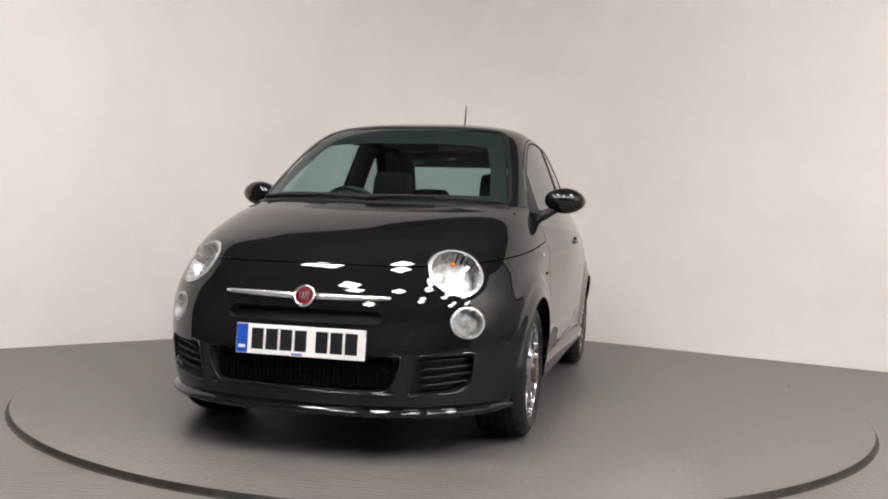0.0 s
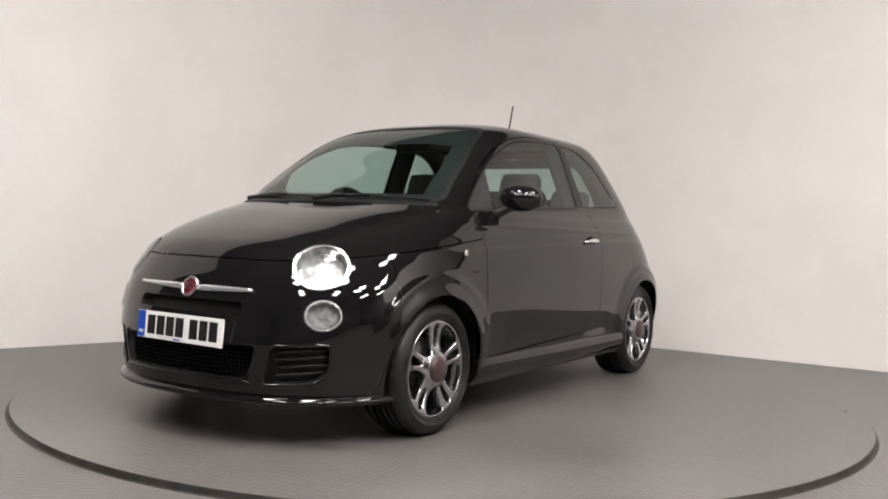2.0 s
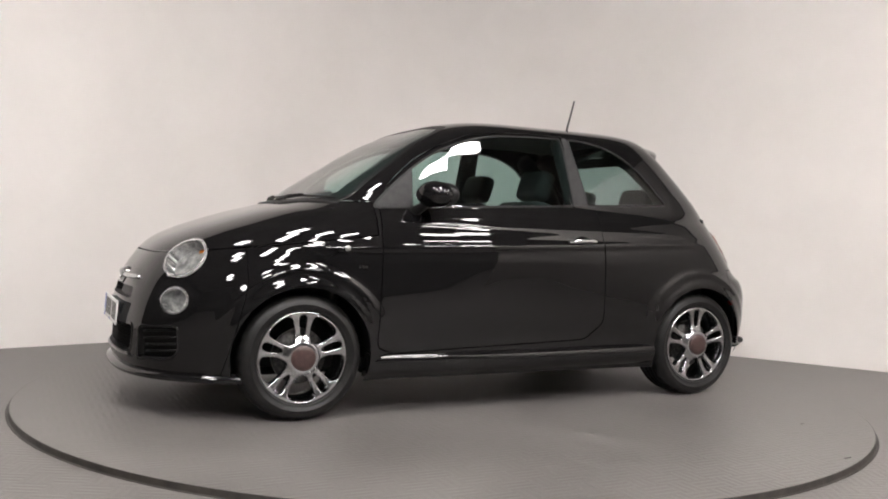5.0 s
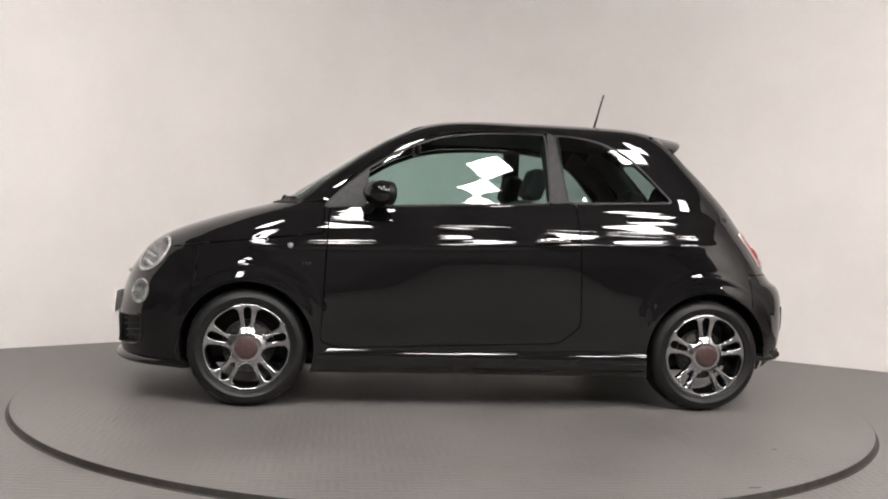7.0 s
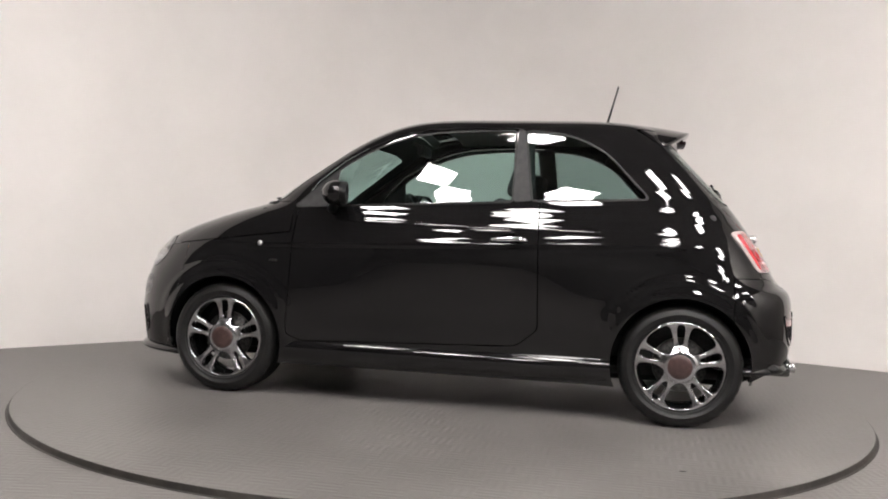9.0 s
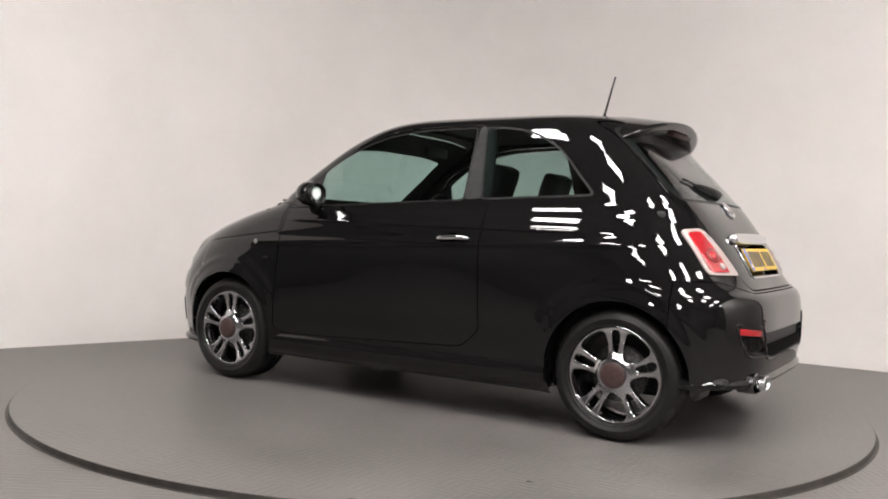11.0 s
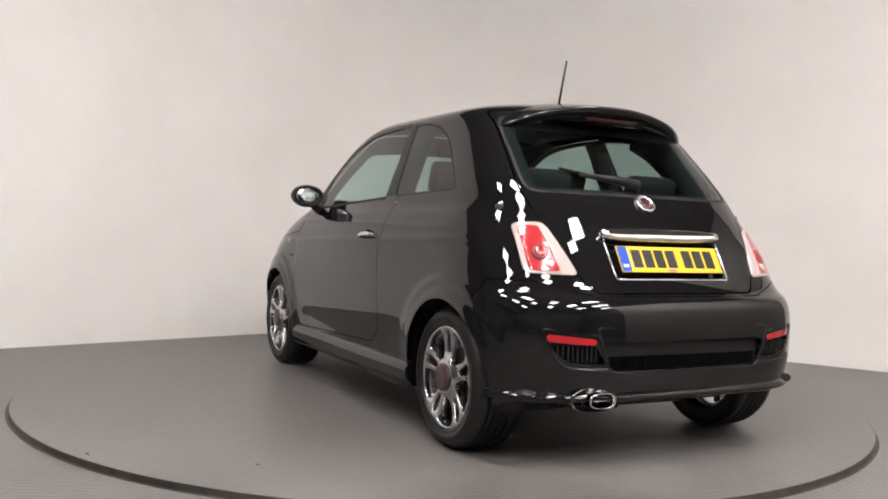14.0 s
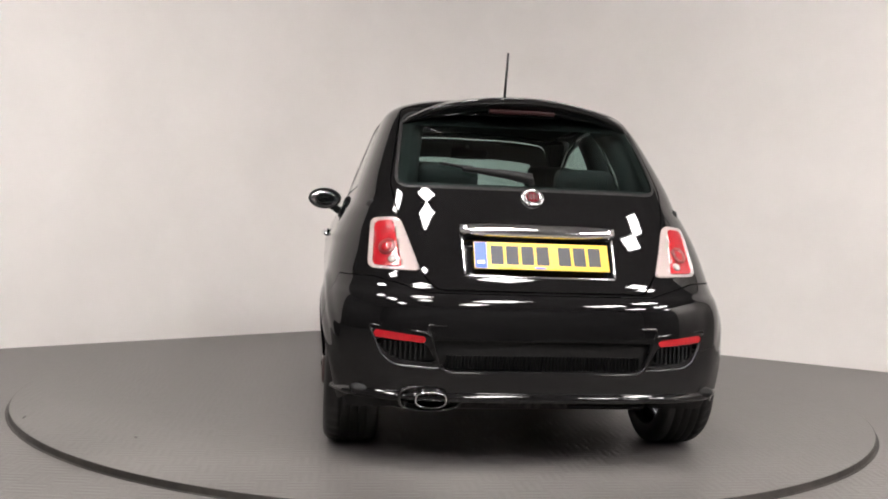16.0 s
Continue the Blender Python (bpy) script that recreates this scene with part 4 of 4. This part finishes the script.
# lips under the bumpers
def lip(ahead, z, out, thick, spread):
    bm = bmesh.new()
    plan = slice_at(z + .02)
    half = [Vector((p[0], p[1])) for p in plan]
    half = [p for p in half if (p.x > 1.40 if ahead else p.x < -1.42)]
    if not ahead:
        half = half[::-1]
    line = [Vector((p.x, -p.y)) for p in half[:0:-1]] + half
    line = line[::2]
    rows = []
    for i, p in enumerate(line):
        d = (line[min(i + 1, len(line) - 1)] - line[max(i - 1, 0)]).normalized()
        nn = Vector((d.y, -d.x)) if ahead else Vector((-d.y, d.x))
        k = out * (1 - spread * (abs(p.y) / .75) ** 4)
        sec = [(-.05, z + thick + .012), (-.002, z + thick + .010), (k, z + thick * .75), (k + .004, z + thick * .35), (k - .004, z), (-.06, z - .004)]
        rows.append([bm.verts.new((p.x + nn.x * a, p.y + nn.y * a, h)) for a, h in sec])
    for u, v in zip(rows, rows[1:]):
        for i in range(5):
            bm.faces.new((u[i], u[i + 1], v[i + 1], v[i]))
    bmesh.ops.recalc_face_normals(bm, faces=bm.faces)
    return bm


part("front_lip", lip(True, .178, .035, .030, .4), PAINT, front_bumper, "glossy black front lip")
part("rear_lip", lip(False, .262, .016, .030, .2), PAINT, rear_bumper, "glossy black rear lip strip")

SHADE_CHROME = vary(material("smoked_chrome", (0.2, 0.2, 0.2), 0.16, 1.0), 40, (0.09, 0.09, 0.09), (0.14, 0.14, 0.135), rough=(0.12, 0.22))
# exhaust tail pipe: flat oval chrome tip in a finisher
for name, mat, ax, az, x0, x1 in (("exhaust_finisher", SHADE_CHROME, .118, .047, -1.60, -1.672), ("exhaust_tip", CHROME, .058, .029, -1.60, -1.705)):
    bm = bmesh.new()
    rows = lathe(bm, [(.80, x0), (1.0, x0), (1.0, x1 + .008), (.96, x1), (.88, x1 + .003), (.85, x1 + .02), (.84, x0)], Matrix(), 40)
    for v in bm.verts:
        c, d, h = v.co
        v.co = (h, .412 + math.copysign(abs(c) ** .75, c) * ax, .272 + math.copysign(abs(d) ** .75, d) * az)
    part(name, bm, mat, rear_bumper, "oval exhaust trim")
# black plate across the pipe, in place of the shade inside it
bm = bmesh.new()
box(bm, -1.62, -1.61, .34, .485, .245, .298)
part("exhaust_bore", bm, GAP, rear_bumper)

BOWL = material("deep_red_lens", (0.20, 0.007, 0.011), 0.3, 0, 0.5)
# round bulb bowls within the tail lamps
for s in (1, -1):
    for y, z, r, mat in ((.575, .815, .034, BOWL), (.575, .815, .022, LAMP_RED), (.555, .770, .016, LAMP_WHITE)):
        p, nn = skin((-2.5, s * y, z), (1, 0, 0))
        bm = bmesh.new()
        m = nn.to_track_quat("Z", "Y").to_matrix().to_4x4()
        m.translation = p + nn * (.003 if mat == BOWL else .004)
        lathe(bm, [(r, -.004), (r, .001), (r * .7, .0035 if mat != BOWL else .0015), (.0005, .005 if mat != BOWL else .0015)], m, 24)
        part("lamp_bowl", bm, mat, [o for o in car.children if o.name.startswith("tail_lamp")][0 if s > 0 else 1])

# raised beads round the bumper openings
REAR_FRAME = rounded([(.640, .528), (.424, .506), (.380, .390), (.575, .398)], [.02, .02, .02, .06], 5)
REAR_PANEL = np.array([(y * (1.03 if z > REAR_GRILLE[:, 1].mean() else 1), z + (.045 if z > REAR_GRILLE[:, 1].mean() else 0)) for y, z in REAR_GRILLE])
for loop, ahead, both, holder in ((REAR_PANEL, False, False, rear_bumper), (REAR_FRAME, False, True, rear_bumper), (INTAKE, True, False, front_bumper), (FRONT_VENT, True, True, front_bumper)):
    for s in ((1, -1) if both else (1,)):
        mid = loop.mean(axis=0)
        pts = []
        for y, z in loop:
            y, z = mid + (np.array((y, z)) - mid) * 1.012
            p, nn = skin((2.5 if ahead else -2.5, s * y, z + (.006 if z > mid[1] else -.006)), (-1 if ahead else 1, 0, 0))
            pts.append(p)
        part("opening_bead", sweep(bmesh.new(), pts + pts[:1], .0055, 8, cap=False), PAINT, holder)

# silencer under the tail
bm = bmesh.new()
cushion_m = Matrix.LocRotScale((-1.42, .12, .27), None, (.26, .62, .13))
g = bmesh.ops.create_cube(bm, size=1, matrix=cushion_m)
bmesh.ops.bevel(bm, geom=list({e for v in g["verts"] for e in v.link_edges}), offset=.045, segments=3, affect="EDGES")
part("silencer", bm, STEEL, car, "dull steel exhaust silencer")

# slats and mesh in the vents
for s in (1, -1):
    for k in range(4):
        z = .295 + .03 * k
        pts = []
        for i in range(7):
            p, nn = skin((2.5, s * (.455 + .165 * i / 6), z + .004 * i), (-1, 0, 0))
            plan = slice_at(z)
            j = np.searchsorted(plan[:120, 1], .455 + .165 * i / 6)
            pts.append((Vector((plan[j, 0] - .018, s * (.455 + .165 * i / 6), z + .003 * i)), Vector((.8, .6 * s, 0))))
        part("vent_slat", ribbon_on(pts, .010, .008), TRIM, front_bumper)
    for k in range(9):
        y = .435 + .018 * k
        plan = slice_at(.44)[::-1]
        j = int(np.searchsorted(plan[:80, 1], y))
        z0 = .412 + (.0 if y > .45 else .006)
        bm = bmesh.new()
        box(bm, plan[j, 0] + .004, plan[j, 0] + .024, s * y - .0035, s * y + .0035, z0, .474, .001)
        part("vent_slat", bm, TRIM, rear_bumper, smooth=False)
bm = bmesh.new()
for k in range(56):
    y = -.36 + .72 * k / 55
    plan = slice_at(.405)[::-1]
    j = int(np.searchsorted(plan[:80, 1], abs(y)))
    box(bm, plan[j, 0] + .006, plan[j, 0] + .020, y - .0025, y + .0025, .384, .432)
tagged(part("grille_mesh", bm, MESH, rear_bumper, smooth=False), "fine black grille mesh", kind="stuff")
bm = bmesh.new()
for k in range(38):
    y = -.35 + .70 * k / 37
    plan = slice_at(.335)
    j = int(np.searchsorted(plan[:80, 1], abs(y)))
    box(bm, plan[j, 0] - .030, plan[j, 0] - .018, y - .003, y + .003, .285, .395)
for k in range(7):
    z = .292 + .016 * k
    for i in range(20):
        y = -.35 + .70 * i / 20
        plan = slice_at(.335)
        j = int(np.searchsorted(plan[:80, 1], abs(y + .0175)))
        box(bm, plan[j, 0] - .031, plan[j, 0] - .017, y, y + .035, z - .002, z + .002)
tagged(part("grille_mesh", bm, MESH, front_bumper, smooth=False), "black honeycomb intake mesh", kind="stuff")
pts = [skin((2.5, -.37 + .74 * k / 24, .262), (-1, 0, 0)) for k in range(25)]
part("intake_lip", ribbon_on(pts, .016, .010), PAINT, front_bumper)

# windscreen wipers and cowl
pts = [skin((1.3, -.62 + 1.24 * k / 30, 1.005), (-1, 0, -.02)) for k in range(31)]
part("cowl", ribbon_on(pts, .030, .006), TRIM, car)
for y0, y1, dz in ((-.06, .575, .010), (-.60, .04, .010)):
    pts = []
    for k in range(12):
        y = y0 + (y1 - y0) * k / 11
        p, nn = skin((2.5, y, 1.014 + dz * math.sin(math.pi * k / 11)), (-1, 0, 0))
        pts.append(p + nn * .009)
    w = part("wiper", sweep(bmesh.new(), pts, .0055, 8), TRIM, car, "black windscreen wiper at rest")
    p0, n0 = skin((2.5, y0 + .02, 1.008), (-1, 0, 0))
    part("wiper_arm", sweep(bmesh.new(), [p0 + n0 * .012, p0.lerp(pts[5], .5) + n0 * .016, pts[6] + n0 * .008], [.013, .008, .006], 8), TRIM, w)
# inner trim of the pillars behind the doors
for s in (1, -1):
    pts = []
    for k in range(8):
        z = 1.02 + .37 * k / 7
        p, nn = skin((-.385 + .03 * k / 7, s * 2, z), (0, -s, 0))
        pts.append(p - Vector((0, s * .062, 0)))
    part("inner_pillar", sweep(bmesh.new(), pts, .052, 12), FABRIC, car)
# inner trim of the rear corners, between the quarter windows and the tailgate
for s in (1, -1):
    bm = bmesh.new()
    sweep(bm, [(-1.22, s * .50, 1.02), (-1.12, s * .485, 1.17), (-.98, s * .46, 1.31), (-.86, s * .44, 1.375)], .058, 12)
    sweep(bm, [(-1.08, s * .585, 1.02), (-.985, s * .56, 1.17), (-.845, s * .515, 1.30), (-.74, s * .49, 1.36)], .050, 12)
    part("rear_corner_trim", bm, FABRIC, car)
# rear wiper
p0, n0 = skin((-2.5, .0, 1.092), (1, 0, 0))
p1, n1 = skin((-2.5, .27, 1.125), (1, 0, 0))
w = part("rear_wiper", sweep(bmesh.new(), [p0 - n0 * .01, p0 + n0 * .014, p0.lerp(p1, .3) + n0 * .018, p0.lerp(p1, .7) + n0 * .016, p1 + n1 * .01], [.026, .024, .019, .013, .008], 10), TRIM, tailgate, "black rear window wiper")
part("wiper_blade", sweep(bmesh.new(), [skin((-2.5, .02 + .34 * k / 8, 1.098 + .05 * k / 8), (1, 0, 0))[0] + n1 * .01 for k in range(9)], .006, 8), TRIM, w)


# ---- car interior ----
def cushion(bm, c, size, turn=None, bev=.05):
    m = Matrix.LocRotScale(c, turn, size)
    g = bmesh.ops.create_cube(bm, size=1, matrix=m)
    bmesh.ops.bevel(bm, geom=list({e for v in g["verts"] for e in v.link_edges}), offset=bev, segments=3, affect="EDGES", profile=.6)


lean = Euler((0, radians(-18), 0))
for s in (1, -1):
    bm = bmesh.new()
    cushion(bm, (.12, s * .34, .46), (.50, .46, .16))
    seat = part("front_seat", bm, FABRIC, car, "dark fabric front seat")
    bm = bmesh.new()
    cushion(bm, (-.19, s * .34, .76), (.15, .46, .60), lean)
    part("backrest", bm, FABRIC, seat)
    bm = bmesh.new()
    cushion(bm, (-.32, s * .34, 1.145), (.10, .25, .17), lean, .045)
    part("headrest", bm, FABRIC, seat)
    for d in (-.06, .06):
        part("headrest_post", sweep(bmesh.new(), [(-.265, s * .34 + d, 1.0), (-.31, s * .34 + d, 1.10)], .006, 6), CHROME, seat)
    bm = bmesh.new()
    cushion(bm, (-1.075, s * .30, 1.09), (.10, .26, .15), lean, .045)
    part("rear_headrest", bm, FABRIC, car)
bm = bmesh.new()
cushion(bm, (-.72, 0, .50), (.45, 1.15, .16))
bench = part("rear_bench", bm, FABRIC, car, "dark fabric rear bench")
bm = bmesh.new()
cushion(bm, (-.99, 0, .79), (.14, 1.15, .56), lean)
part("backrest", bm, FABRIC, bench)
bm = bmesh.new()
cushion(bm, (.72, 0, .84), (.40, 1.24, .22), None, .07)
cushion(bm, (.60, -.34, .955), (.20, .34, .09), None, .04)
dash = part("dashboard", bm, TRIM, car, "dark dashboard")
bm = bmesh.new()
lathe(bm, [(.178 + .015 * math.cos(a), .015 * math.sin(a)) for a in np.linspace(0, 2 * math.pi, 10, endpoint=False)], pose(.40, -.34, .93, 0, -65, 0), 40, close=True)
wheel_ring = part("steering_wheel", bm, TRIM, car, "black steering wheel")
bm = bmesh.new()
cushion(bm, (0, 0, 0), (.13, .16, .05), None, .02)
box(bm, -.17, .17, -.018, .018, -.008, .008)
bmesh.ops.transform(bm, matrix=pose(.405, -.34, .928, 0, -65, 0), verts=bm.verts)
part("hub", bm, TRIM, wheel_ring)
bm = bmesh.new()
cushion(bm, (.30, 0, 1.335), (.035, .22, .06), None, .015)
mirror = part("rear_view_mirror", bm, TRIM, car, "black interior rear view mirror")
part("mirror_stem", sweep(bmesh.new(), [(.31, 0, 1.35), (.37, 0, 1.385)], .01, 8), TRIM, mirror)
# floor pan, side panels and roof lining
bm = bmesh.new()
box(bm, -1.45, 1.0, -.66, .66, .22, .26)
part("floor_pan", bm, FABRIC, car)
bm = bmesh.new()
box(bm, .95, 1.0, -.66, .66, .24, .97)
part("bulkhead", bm, TRIM, car)
for s in (1, -1):
    bm = bmesh.new()
    box(bm, -.46, .78, s * .66 - .02, s * .66 + .02, .28, .965, .012)
    part("door_card", bm, FABRIC, doors[s])
    bm = bmesh.new()
    box(bm, -1.30, -.47, s * .62 - .03, s * .62 + .03, .30, 1.0, .02)
    part("side_panel", bm, FABRIC, car)
bm = bmesh.new()
rows = []
for i in range(17):
    x = .16 - 1.10 * i / 16
    row = []
    for j in range(13):
        y = -.46 + .92 * j / 12
        p, _ = skin((x, y, 2.2), (0, 0, -1))
        row.append(bm.verts.new((x, y, min(p.z, 1.49) - .035)))
    rows.append(row)
for u, v in zip(rows, rows[1:]):
    for j in range(12):
        bm.faces.new((u[j], u[j + 1], v[j + 1], v[j]))
part("roof_lining", bm, HEADLINER, car, "grey cloth roof lining")


def motions():
    walk(table, [(t, pose(0, 0, 0, 0, 0, a)) for t, a in TURN])
    walk(car, [(t, pose(0, 0, 0, 0, 0, a) @ pose(*CAR_AT, 0)) for t, a in TURN])


motions()
